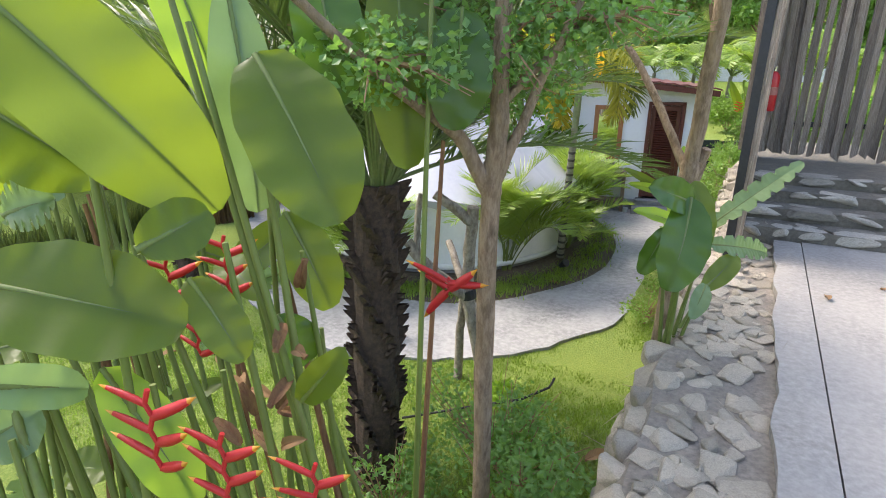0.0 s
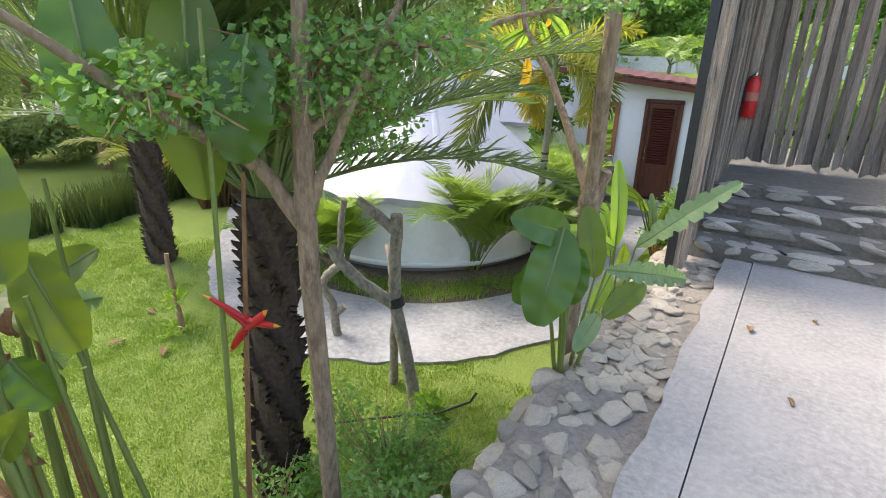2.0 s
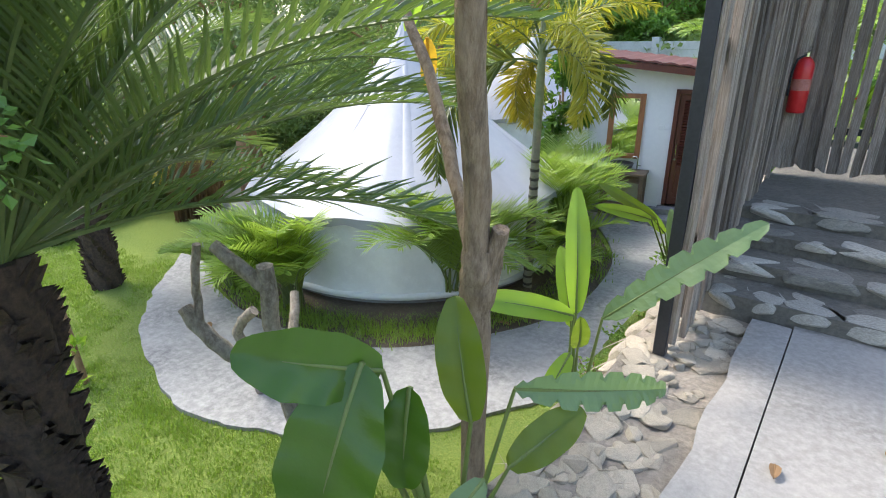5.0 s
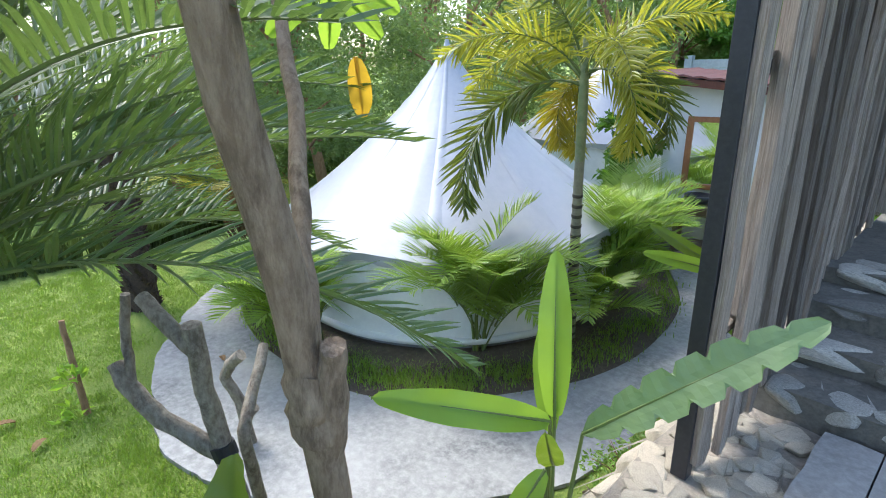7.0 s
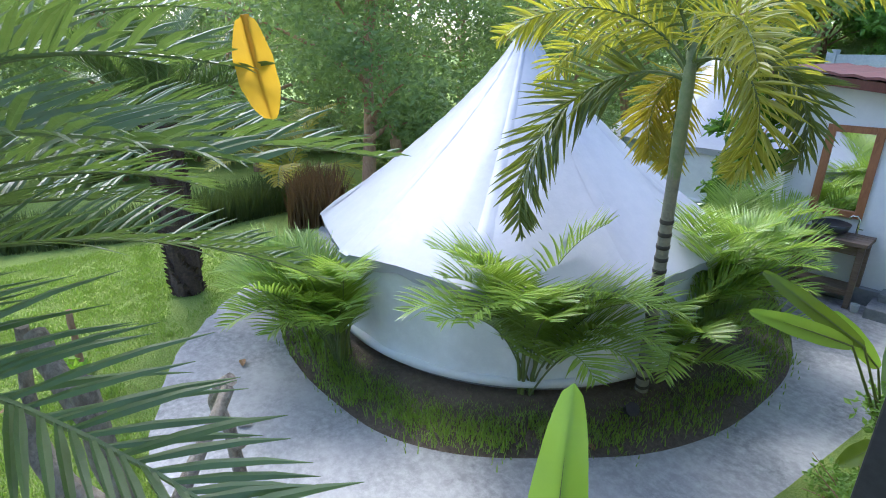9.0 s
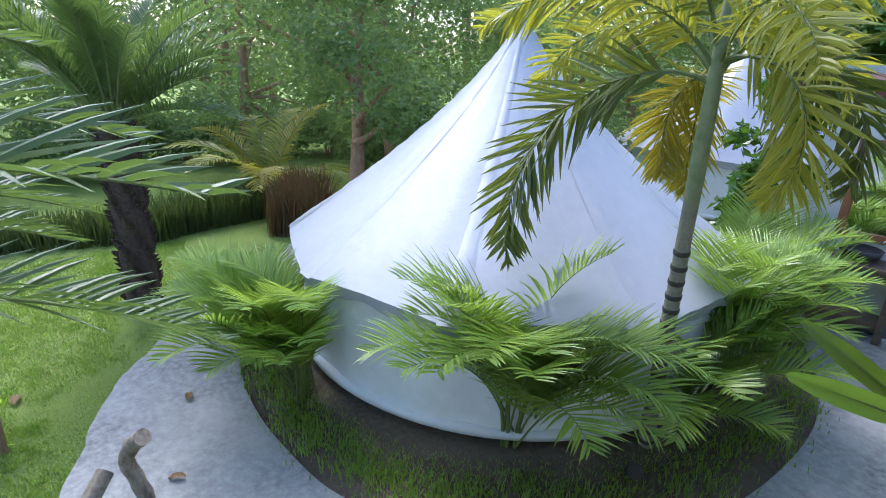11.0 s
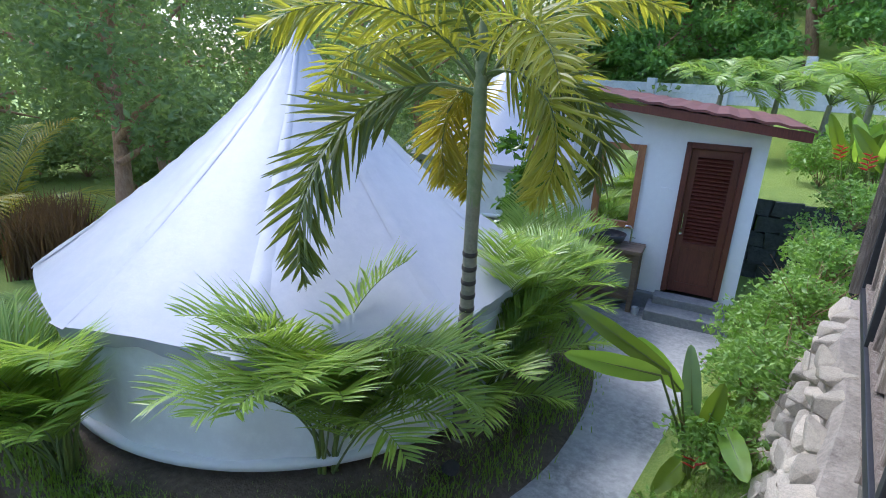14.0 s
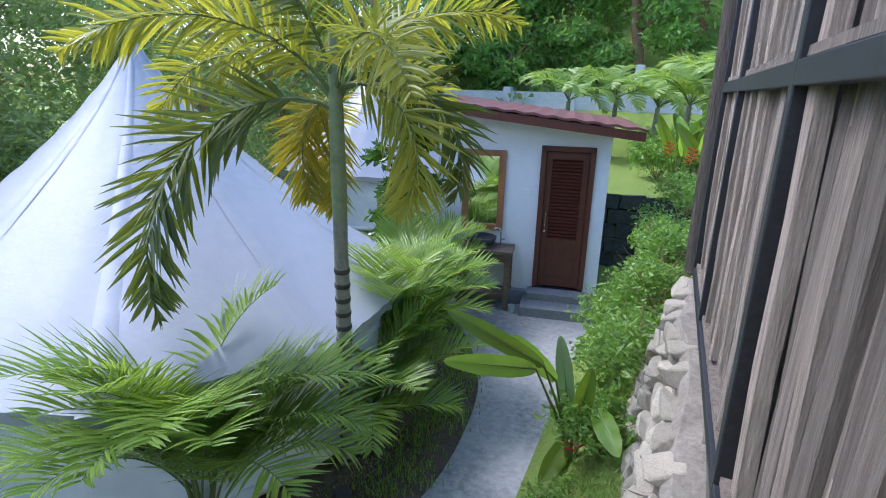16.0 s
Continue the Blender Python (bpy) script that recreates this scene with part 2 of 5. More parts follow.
# ---- mesh tools ----
class Geo:
    """Collects corners and faces of one mesh."""

    def __init__(self):
        self.v, self.f, self.m = [], [], []

    def face(self, pts, mi=0):
        n = len(self.v)
        self.v += [tuple(p) for p in pts]
        self.f.append(tuple(range(n, n + len(pts))))
        self.m.append(mi)

    def strip(self, rows, mi=0, closed=False):
        """Rows of corners, joined row to row."""
        n, k = len(self.v), len(rows[0])
        for r in rows:
            self.v += [tuple(p) for p in r]
        for i in range(len(rows) - 1):
            for j in range(k if closed else k - 1):
                a, b = n + i * k + j, n + i * k + (j + 1) % k
                self.f.append((a, b, b + k, a + k))
                self.m.append(mi)

    def tube(self, pts, radii, n=8, mi=0, rough=0.0, rnd=random):
        rows, pts = [], [Vector(p) for p in pts]
        ref = Vector((0.31, 0.87, 0.2))
        for i, p in enumerate(pts):
            t = (pts[min(i + 1, len(pts) - 1)] - pts[max(i - 1, 0)]).normalized()
            a = t.cross(ref).normalized()
            b = t.cross(a)
            rows.append([p + (a * math.cos(w) + b * math.sin(w)) * radii[i] * (1 + rnd.uniform(-rough, rough)) for w in (2 * math.pi * j / n for j in range(n))])
        self.strip(rows, mi, True)
        self.face(rows[-1], mi)
        self.face(rows[0][::-1], mi)

    def box(self, c, s, m=None, mi=0, jit=0.0, rnd=random):
        c, h = Vector(c), [q / 2 for q in s]
        m = m or Matrix.Identity(3)
        p = [c + m @ Vector((x * h[0] + rnd.uniform(-jit, jit), y * h[1] + rnd.uniform(-jit, jit), z * h[2] + rnd.uniform(-jit, jit))) for x in (-1, 1) for y in (-1, 1) for z in (-1, 1)]
        n = len(self.v)
        self.v += [tuple(q) for q in p]
        for q in ((0, 1, 3, 2), (4, 6, 7, 5), (0, 4, 5, 1), (2, 3, 7, 6), (0, 2, 6, 4), (1, 5, 7, 3)):
            self.f.append(tuple(n + w for w in q))
            self.m.append(mi)

    def mesh(self, name, mats, smooth=False):
        me = bpy.data.meshes.new(name)
        me.from_pydata(self.v, [], self.f)
        for m in mats:
            me.materials.append(m)
        me.polygons.foreach_set("material_index", self.m)
        me.polygons.foreach_set("use_smooth", [smooth] * len(self.f))
        me.update()
        return me


def part(name, geo, mats, parent=None, label="", smooth=False, bevel=0.0):
    ob = new(name, geo.mesh(name, mats if isinstance(mats, (list, tuple)) else [mats], smooth))
    if parent:
        ob.parent = parent
    if bevel:
        b = ob.modifiers.new("edge", "BEVEL")
        b.width, b.segments = bevel, 2
    return tagged(ob, label)


def thing(name, place, label, category, group="", kind=""):
    ob = new(name)
    ob.location = place
    bpy.context.view_layer.update()
    return tagged(ob, label, category, group, kind)


def turn_z(deg):
    return Matrix.Rotation(radians(deg), 3, "Z")


def heading(deg):
    """Level unit vector; 0 is +y, turning left."""
    return Vector((-math.sin(radians(deg)), math.cos(radians(deg)), 0))


def path_of(base, az, elev, length, droop, n=12, sway=0.0, curl=1.4):
    """An arching stalk: it starts at the angle elev and bends down by droop degrees to its tip."""
    pts, p = [Vector(base)], Vector(base)
    for i in range(n):
        s = (i + 0.5) / n
        e = radians(elev - droop * s ** curl)
        p = p + (heading(az + sway * s) * math.cos(e) + Vector((0, 0, math.sin(e)))) * length / n
        pts.append(p)
    return pts


def along(pts, s):
    q = s * (len(pts) - 1)
    i = min(int(q), len(pts) - 2)
    return pts[i].lerp(pts[i + 1], q - i), (pts[i + 1] - pts[i]).normalized()


def frond_geo(pts, pairs, leaf, width, start=0.25, lift=0.35, sag=0.5, fwd=0.7, plume=0.0, thick=0.012, seed=0, lm=0, rm=1, taper=0.85):
    """A feather frond on the stalk pts: pairs of pointed, folded, sagging leaflets."""
    rnd = random.Random(seed)
    g = Geo()
    g.tube(pts, [thick * (1 - 0.85 * i / (len(pts) - 1)) for i in range(len(pts))], 5, rm)
    for k in range(pairs):
        s = start + (1 - start) * k / (pairs - 1)
        p, t = along(pts, min(s, 0.999))
        side = t.cross(Vector((0, 0, 1)))
        side = side.normalized() if side.length > 0.05 else Vector((1, 0, 0))
        up = side.cross(t).normalized()
        prof = (0.45 + 0.55 * math.sin(math.pi * min(1, (s - start) / (1 - start) * 0.8 + 0.2))) * (1 if s < taper else 1 - 0.45 * (s - taper) / (1 - taper))
        for sg in (-1, 1):
            ln = leaf * prof * rnd.uniform(0.85, 1.1)
            roll = rnd.uniform(-plume, plume)
            d = (side * sg * math.cos(roll) + up * (lift + math.sin(roll)) + t * (fwd + 0.5 * (s - start))).normalized()
            wv = t.cross(d)
            wv = d.cross(wv if wv.length > 0.01 else up).normalized()
            rows, q = [], p + t * rnd.uniform(-0.01, 0.01)
            sg_s = sag * rnd.uniform(0.7, 1.3)
            for i in range(4):
                u = i / 3
                w = width * (0.55, 1.0, 0.75, 0.06)[i] * 0.5
                fold = d.cross(wv) * w * 0.5
                rows.append([q - wv * w + fold, q, q + wv * w + fold])
                d = (d + Vector((0, 0, -sg_s * 0.33 * (0.5 + u)))).normalized()
                q = q + d * ln / 3
            g.strip(rows, lm)
    return g


def paddle_geo(base, tip, width, face_to, bend=0.15, fold=0.25, torn=0, seed=0, wave=0.03):
    """A broad leaf blade from base to tip, with a raised midrib, turned with its face towards face_to."""
    rnd = random.Random(seed)
    base, tip = Vector(base), Vector(tip)
    ax = tip - base
    ln = ax.length
    ax = ax / ln
    nrm = Vector(face_to) - (base + tip) / 2
    nrm = (nrm - ax * nrm.dot(ax)).normalized()
    side = ax.cross(nrm)
    g, n = Geo(), 36
    cols = (-1, -0.66, -0.33, 0, 0.33, 0.66, 1)
    rows, mid = [], []
    ph = rnd.uniform(0, 6)
    for i in range(n + 1):
        s = i / n
        w = width / 2 * min(1, (math.sin(math.pi * min(1, s * 0.93 + 0.045)) ** 0.55) * (1.05 if s < 0.6 else 1.05 - 0.25 * (s - 0.6)))
        if i in (0, n):
            w *= 0.25
        c = base + ax * ln * s + nrm * bend * ln * (4 * s * (1 - s)) * 0.5
        mid.append(c - nrm * 0.004)
        row = []
        for q in cols:
            cut = 1.0
            if torn and abs(q) == 1 and i % 5 == torn % 5:
                cut = 0.45
            ripple = wave * width * (math.sin(s * 23 + ph + q * 2) + 0.6 * math.sin(s * 9 + ph * 2 - q)) * abs(q) + 0.0022 * (i % 2) * (abs(q) > 0.1)
            row.append(c + side * w * q * cut + nrm * (fold * w * abs(q) + ripple) + ax * (0.12 * w * abs(q)))
        rows.append(row)
    g.strip(rows, 0)
    g.tube(mid, [0.008 * (1.1 - i / n) + 0.0015 for i in range(n + 1)], 5, 1)
    return g


def leaf_cloud(g, centre, radii, count, size, rnd, mi=0, hang=0.3, slim=0.5):
    """Many small pointed leaves, thicker towards the outside of a clump."""
    c = Vector(centre)
    for _ in range(count):
        while True:
            p = Vector((rnd.uniform(-1, 1), rnd.uniform(-1, 1), rnd.uniform(-1, 1)))
            if 0.15 < p.length < 1:
                break
        p = p * (0.6 + 0.4 * p.length)
        q = c + Vector((p[0] * radii[0], p[1] * radii[1], p[2] * radii[2]))
        d = Vector((rnd.gauss(0, 1), rnd.gauss(0, 1), rnd.gauss(-hang, 0.7))).normalized()
        w = d.cross(Vector((rnd.gauss(0, 1), rnd.gauss(0, 1), rnd.gauss(0, 1)))).normalized()
        s = size * rnd.uniform(0.6, 1.25)
        k = d.cross(w) * s * 0.12
        g.face((q, q + d * s * 0.5 + w * s * slim * 0.5 + k, q + d * s, q + d * s * 0.5 - w * s * slim * 0.5 + k), mi)


def stone_mesh(seed, mat):
    rnd = random.Random(seed)
    bm = bmesh.new()
    for _ in range(17):
        p = Vector((rnd.gauss(0, 1), rnd.gauss(0, 1), rnd.gauss(0, 1))).normalized()
        bm.verts.new((max(-0.42, min(0.42, p[0] * 0.6)), max(-0.42, min(0.42, p[1] * 0.6)), max(-0.36, min(0.36, p[2] * 0.6))))
    hull = bmesh.ops.convex_hull(bm, input=bm.verts)
    bmesh.ops.delete(bm, geom=[e for e in hull["geom_interior"] if isinstance(e, bmesh.types.BMVert)], context="VERTS")
    bmesh.ops.bevel(bm, geom=bm.edges[:], offset=0.035, segments=1, affect="EDGES")
    me = bpy.data.meshes.new("stone")
    bm.to_mesh(me)
    bm.free()
    me.materials.append(mat)
    return me


# ---- ground, lawn, path ----
def ground_height(x, y):
    h = -1.4
    bank = max(0.0, min(1.0, (x + 2.0) / 1.7)) * max(0.0, min(1.0, (4.6 - y) / 1.2))
    h += 0.55 * bank
    if y > 6.5:
        h += 0.75 * max(0.0, min(1.0, (x + 1.0) / 0.6)) * min(1.0, (y - 6.5) / 1.0) * max(0.0, min(1.0, (12.6 - y) / 0.8))
    if y > 20:
        h += (y - 20) * 0.5 * min(1, max(0, (x + 22) / 14))
    h += 0.035 * noise.noise((x * 0.6, y * 0.6, 0))
    return h


g = Geo()
xs = sorted(set([-900, -400, -200, -110, -70] + [-50 + 2 * i for i in range(16)] + [-18 + 0.4 * i for i in range(52)] + [3 + 2 * i for i in range(20)] + [60, 110, 200, 400, 900]))
ys = sorted(set([-900, -300, -100, -40, -20, -10] + [-6 + 0.4 * i for i in range(52)] + [15 + 2 * i for i in range(24)] + [75, 110, 200, 400, 900]))
g.strip([[(x, y, ground_height(x, y) if y < 64 else 20.6 * min(1, max(0, (x + 22) / 14)) - 1.4) for x in xs] for y in ys])
tagged(part("ground", g, GRASS, smooth=True), "short green lawn on gently sloping garden ground", "ground", kind="structure")

LAWN_SIDE = [(-10.5, 8.6), (-8.4, 6.8), (-6.86, 5.38), (-6.02, 4.7), (-5.33, 4.33), (-4.61, 4.12), (-3.67, 3.95), (-2.93, 4.19), (-2.27, 4.59), (-1.65, 5.23), (-1.1, 6.4), (-0.85, 8.43), (-0.95, 10.5), (-1.0, 12.25)]
BED_SIDE = [(-9.4, 9.4), (-7.9, 7.5), (-6.9, 6.2), (-6.1, 5.65), (-5.27, 5.42), (-4.5, 5.38), (-3.8, 5.48), (-3.2, 5.66), (-2.7, 6.04), (-2.3, 6.6), (-1.85, 7.5), (-1.76, 8.6), (-2.1, 10.0), (-3.3, 11.75)]


def smooth_line(pts, n=6):
    out = []
    for i in range(len(pts) - 1):
        p0, p1, p2, p3 = (Vector(pts[max(0, min(len(pts) - 1, i + k))]) for k in (-1, 0, 1, 2))
        for j in range(n):
            t = j / n
            out.append(0.5 * (2 * p1 + (p2 - p0) * t + (2 * p0 - 5 * p1 + 4 * p2 - p3) * t * t + (3 * p1 - p0 - 3 * p2 + p3) * t ** 3))
    return out + [Vector(pts[-1])]


left_line, right_line = smooth_line(LAWN_SIDE), smooth_line(BED_SIDE)
rnd = random.Random(4)
g = Geo()
top = []
for a, b in zip(left_line, right_line):
    a = a + Vector((rnd.uniform(-0.03, 0.03), rnd.uniform(-0.03, 0.03)))
    top.append([(*a, -1.52), (*a, -1.365)] + [(*a.lerp(b, k / 6), -1.36 + 0.006 * noise.noise((*a.lerp(b, k / 6), 3))) for k in range(7)] + [(*b, -1.52)])
g.strip(top)
tagged(part("path", g, PATHSTONE, smooth=False), "curving grey concrete garden path with worn patches", "path", kind="structure")

# planting bed round the tent
g = Geo()
bed_ring = right_line[12:]
mid_bed = Vector((-4.9, 8.4))
g.strip([[(*(p.lerp(mid_bed, k)), -1.40 + 0.14 * min(1, k * 5)) for k in (0, 0.04, 0.1, 0.2, 0.4, 0.7)] for p in bed_ring])
tagged(part("planting_bed", g, SOIL, smooth=True), "bare brown soil bed round the tent", "flower bed", kind="structure")


def grass_tuft_field(name, centres, per, spread, height, mat, label, seed, base_z=None):
    rnd = random.Random(seed)
    g = Geo()
    for cx, cy, cz in centres:
        for _ in range(per):
            x, y = cx + rnd.gauss(0, spread), cy + rnd.gauss(0, spread)
            h = height * rnd.uniform(0.5, 1.3)
            a, lean = rnd.uniform(0, 6.3), rnd.uniform(0.1, 0.7) * h
            w = 0.005 + 0.05 * h * 0.2
            d = Vector((math.cos(a), math.sin(a), 0))
            s = Vector((-d[1], d[0], 0)) * w
            p = Vector((x, y, cz))
            m = p + d * lean * 0.35 + Vector((0, 0, h * 0.6))
            g.face((p - s, p + s, m + s * 0.7, m - s * 0.7))
            g.face((m - s * 0.7, m + s * 0.7, p + d * lean + Vector((0, 0, h))))
    return tagged(part(name, g, mat), label, "grass", kind="stuff")


edge_pts = [(*(p.lerp(mid_bed, rnd.uniform(0.03, 0.2))), -1.33) for p in bed_ring for _ in range(5)]
grass_tuft_field("bed_grass", edge_pts, 46, 0.09, 0.065, BLADE, "low broad-bladed green grass edging the planting bed", 2)
lawn_edge = [(*(p + Vector((rnd.uniform(-0.25, 0.02), rnd.uniform(-0.25, 0.02)))), -1.41) for p in left_line[10:62] for _ in range(4)]
grass_tuft_field("lawn_fringe", lawn_edge, 30, 0.08, 0.045, BLADE, "short lawn blades fringing the concrete path", 3)

# ---- terrace ----
g = Geo()
nx, ny = 14, 40
g.strip([[(0.53 + 0.004 * noise.noise((0, 4 * y, 1)) + (5.5 * i / nx), y, 0.004 * noise.noise((i * 0.5, y, 2))) for i in range(nx + 1)] for y in [-4 + 10.0 * j / ny for j in range(ny + 1)]])
g.box((3.28, 1.0, -0.12), (5.49, 9.98, 0.22))
tagged(part("terrace_floor", g, CONCRETE), "smooth grey concrete terrace slab with worn patches", "floor", kind="structure")
g = Geo()
rnd = random.Random(9)
rows = []
for j in range(61):
    y = -4 + 9.95 * j / 60
    e = 0.30 + 0.035 * noise.noise((0, y * 1.7, 5)) + rnd.uniform(-0.012, 0.012)
    rows.append([(e + 0.01, y, -0.25), (e, y, 0.0), (0.42, y, 0.005), (0.522, y, 0.0), (0.524, y, -0.2)])
g.strip(rows)
tagged(part("terrace_kerb", g, CONCRETE), "cracked concrete edging strip along the terrace", "kerb", kind="structure")

# rubble strip between terrace and lawn
g = Geo()
rows = []
for j in range(81):
    y = -4 + 13.2 * j / 80
    wob = 0.06 * noise.noise((3, y * 1.5, 0)) + 0.11 * max(0, min(1, (y - 5.6) / 0.8))
    lift = 0.32 * max(0, min(1, (y - 6.0) / 2.0))
    rows.append([(-0.52 + wob, y, -1.5), (-0.42 + wob, y, -0.7), (-0.30 + wob, y, -0.12 + lift)] + [(-0.26 + wob + 0.1 * k, y, -0.06 + lift + 0.03 * noise.noise((k * 0.7, y * 4, 8))) for k in range(6)] + [(0.31, y, -0.06 + lift), (0.31, y, -0.3)])
g.strip(rows)
rubble = tagged(part("rubble_wall", g, MORTAR), "rough rubble retaining wall bedded in grey mortar", "wall", kind="structure")

# stairs of stone
STAIRS = [(6.0, 0.12), (6.35, 0.24), (6.68, 0.36), (7.05, 0.46)]
stair = thing("stone_stairs", (0, 0, 0), "weathered dark stone steps up to a platform", "stairs", kind="structure")
for i, (y, z) in enumerate(STAIRS):
    y1 = STAIRS[i + 1][0] - 0.002 if i < 3 else 10.5
    g = Geo()
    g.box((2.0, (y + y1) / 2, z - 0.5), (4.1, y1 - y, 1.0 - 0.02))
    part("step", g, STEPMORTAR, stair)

# ---- plank fences ----
def plank_mesh(seed, w, h, th, mat=None):
    rnd = random.Random(seed)
    g, rows = Geo(), []
    n = 7
    wl, wr = rnd.uniform(0.8, 1.1), rnd.uniform(0.8, 1.1)
    for i in range(n + 1):
        z = h * i / n
        l, r = -w / 2 * wl * rnd.uniform(0.86, 1.06), w / 2 * wr * rnd.uniform(0.86, 1.06)
        b = rnd.uniform(-0.008, 0.008)
        sl = rnd.uniform(-0.04, 0.04) if i == 0 else 0
        rows.append([(l, -th / 2 + b, z + sl), (l * 0.3, -th * 0.62 + b, z + sl), (r * 0.8, -th / 2 + b, z - sl), (r, 0.1 * th + b, z - sl), (r * 0.7, th / 2 + b, z - sl), (l * 0.85, th / 2 + b, z + sl)])
    g.strip(rows, 0, True)
    g.face(rows[-1])
    g.face(rows[0][::-1])
    return g.mesh("plank", [mat or PLANK])


PLANKS = [plank_mesh(i, 0.105, 2.9, 0.035) for i in range(12)]


def fence_panels(owner, start, along_deg, length, bottom, top, seed, step=0.088):
    """A row of rough split planks; bottom: height of the foot as a function of the way along."""
    rnd = random.Random(seed)
    d = 0.03
    while d < length - 0.02:
        o = new("plank", PLANKS[rnd.randrange(len(PLANKS))])
        z0 = bottom(d) + rnd.uniform(-0.03, 0.03)
        c, s = math.cos(radians(along_deg)), math.sin(radians(along_deg))
        off = rnd.choice((-0.02, 0.0, 0.022))
        o.matrix_basis = Matrix.Translation((start[0] + c * d - s * off, start[1] + s * d + c * off, z0)) @ pose(0, 0, 0, rnd.uniform(-0.5, 0.5), rnd.uniform(-1.6, 1.6), along_deg) @ Matrix.Diagonal((rnd.uniform(0.85, 1.15), 1, (top - z0) / 2.9, 1))
        o.parent = owner
        d += step * rnd.uniform(0.88, 1.16)


AX = lambda y: -0.04 - 0.018 * (y - 5.25)
A_DEG = 90 + math.degrees(math.atan(0.018))
fence_a = thing("side_fence", (0, 0, 0), "tall fence of rough weathered planks in a black steel frame", "fence")
for y in (5.25, 6.3, 7.5, 8.38):
    g = Geo()
    zb = -0.05 if y < 6 else 0.55
    g.box((AX(y) - 0.03, y, (3.2 + zb) / 2), (0.07, 0.06, 3.2 - zb))
    part("post", g, STEEL, fence_a, bevel=0.004)
for z, h in ((0.57, 0.05), (1.65, 0.055), (2.75, 0.06)):
    g = Geo()
    m = turn_z(A_DEG - 90)
    g.box((AX(6.82) - 0.04, 6.82, z), (0.05, 3.12, h), m)
    part("rail", g, STEEL, fence_a, bevel=0.003)
for z in (0.61, 1.695):
    g = Geo()
    g.box((AX(6.82) - 0.02, 6.82, z), (0.06, 3.06, 0.022), turn_z(A_DEG - 90), jit=0.004)
    part("batten", g, PLANK, fence_a)
fence_panels(fence_a, (AX(5.25) + 0.02, 5.25), A_DEG, 3.12, lambda d: 0.02 + 0.42 * max(0, min(1, (d - 0.3) / 2.0)), 3.15, 21)
fence_panels(fence_a, (AX(5.35) + 0.0, 5.35), A_DEG, 3.0, lambda d: 0.57 + 0.06 * math.sin(d * 9), 3.1, 22, 0.10)
fence_b = thing("rear_fence", (0, 0, 0), "tall dark fence of weathered vertical planks above the stone steps", "fence")
fence_panels(fence_b, (-0.2, 8.45), 0, 4.0, lambda d: 0.52, 3.6, 23)
for z in (0.9, 2.9):
    g = Geo()
    g.box((1.85, 8.51, z), (3.9, 0.06, 0.06))
    part("rail", g, STEEL, fence_b)


# ---- fire extinguisher ----
def lathe(g, prof, n=20, mi=0, at=(0, 0, 0)):
    g.strip([[(at[0] + r * math.cos(2 * math.pi * j / n), at[1] + r * math.sin(2 * math.pi * j / n), at[2] + z) for j in range(n)] for r, z in prof], mi, True)


ext = thing("fire_extinguisher", (0.05, 8.33, 1.06), "red fire extinguisher hung on the plank fence", "fire extinguisher")
g = Geo()
lathe(g, [(0.0, 0.0), (0.07, 0.0), (0.078, 0.015), (0.078, 0.40), (0.07, 0.44), (0.045, 0.475), (0.03, 0.49), (0.0, 0.49)])
part("cylinder", g, REDPAINT, ext, smooth=True)
g = Geo()
lathe(g, [(0.0795, 0.2), (0.0795, 0.30)], 20)
part("paper_label", g, LABEL, ext, "faded printed label", smooth=True)
g = Geo()
lathe(g, [(0.025, 0.49), (0.025, 0.53), (0.0, 0.53)])
g.box((0.02, -0.03, 0.56), (0.025, 0.13, 0.015), Matrix.Rotation(0.25, 3, "X"))
g.box((0.02, -0.03, 0.53), (0.02, 0.11, 0.012))
part("valve", g, CHROME, ext, "metal valve and lever")
g = Geo()
g.tube([(0, -0.03, 0.51), (-0.06, -0.07, 0.47), (-0.085, -0.05, 0.35), (-0.085, -0.04, 0.15)], [0.009] * 4, 6)
part("hose", g, RUBBER_SHADE, ext, "black rubber hose")

# ---- tent ----
TENT = Vector((-4.7, 8.22, 0))
R_EAVE, R_WALL, Z_APEX, Z_EAVE, Z_FOOT = 2.36, 2.18, 2.02, -0.20, -1.14
tent = thing("bell_tent", (*TENT.xy, -1.3), "white canvas bell tent with a pointed peak on a low base", "tent")
loc = Vector((*TENT.xy, -1.3))
N = 160
PANELS = 10
PHASE = radians(24)


def tent_pt(a, s):
    """s: 0 at the peak, 1 at the eave. The canvas sags between its guy seams."""
    ph = ((a - PHASE) / (2 * math.pi) * PANELS) % 1
    seam = 1 - (2 * ph - 1) ** 2
    r = R_EAVE * (s ** 1.25 * 0.72 + s * 0.28) * (1 - 0.032 * seam * s)
    r = max(r, 0.012)
    z = Z_APEX + (Z_EAVE - Z_APEX) * s ** 0.86 + 0.05 * seam * s ** 3
    wr = 0.02 * noise.noise((a * 6, s * 3, 0)) * s + 0.009 * noise.noise((a * 20, s * 6, 2)) * s
    return Vector((r * math.cos(a), r * math.sin(a), z + 1.3 + wr))


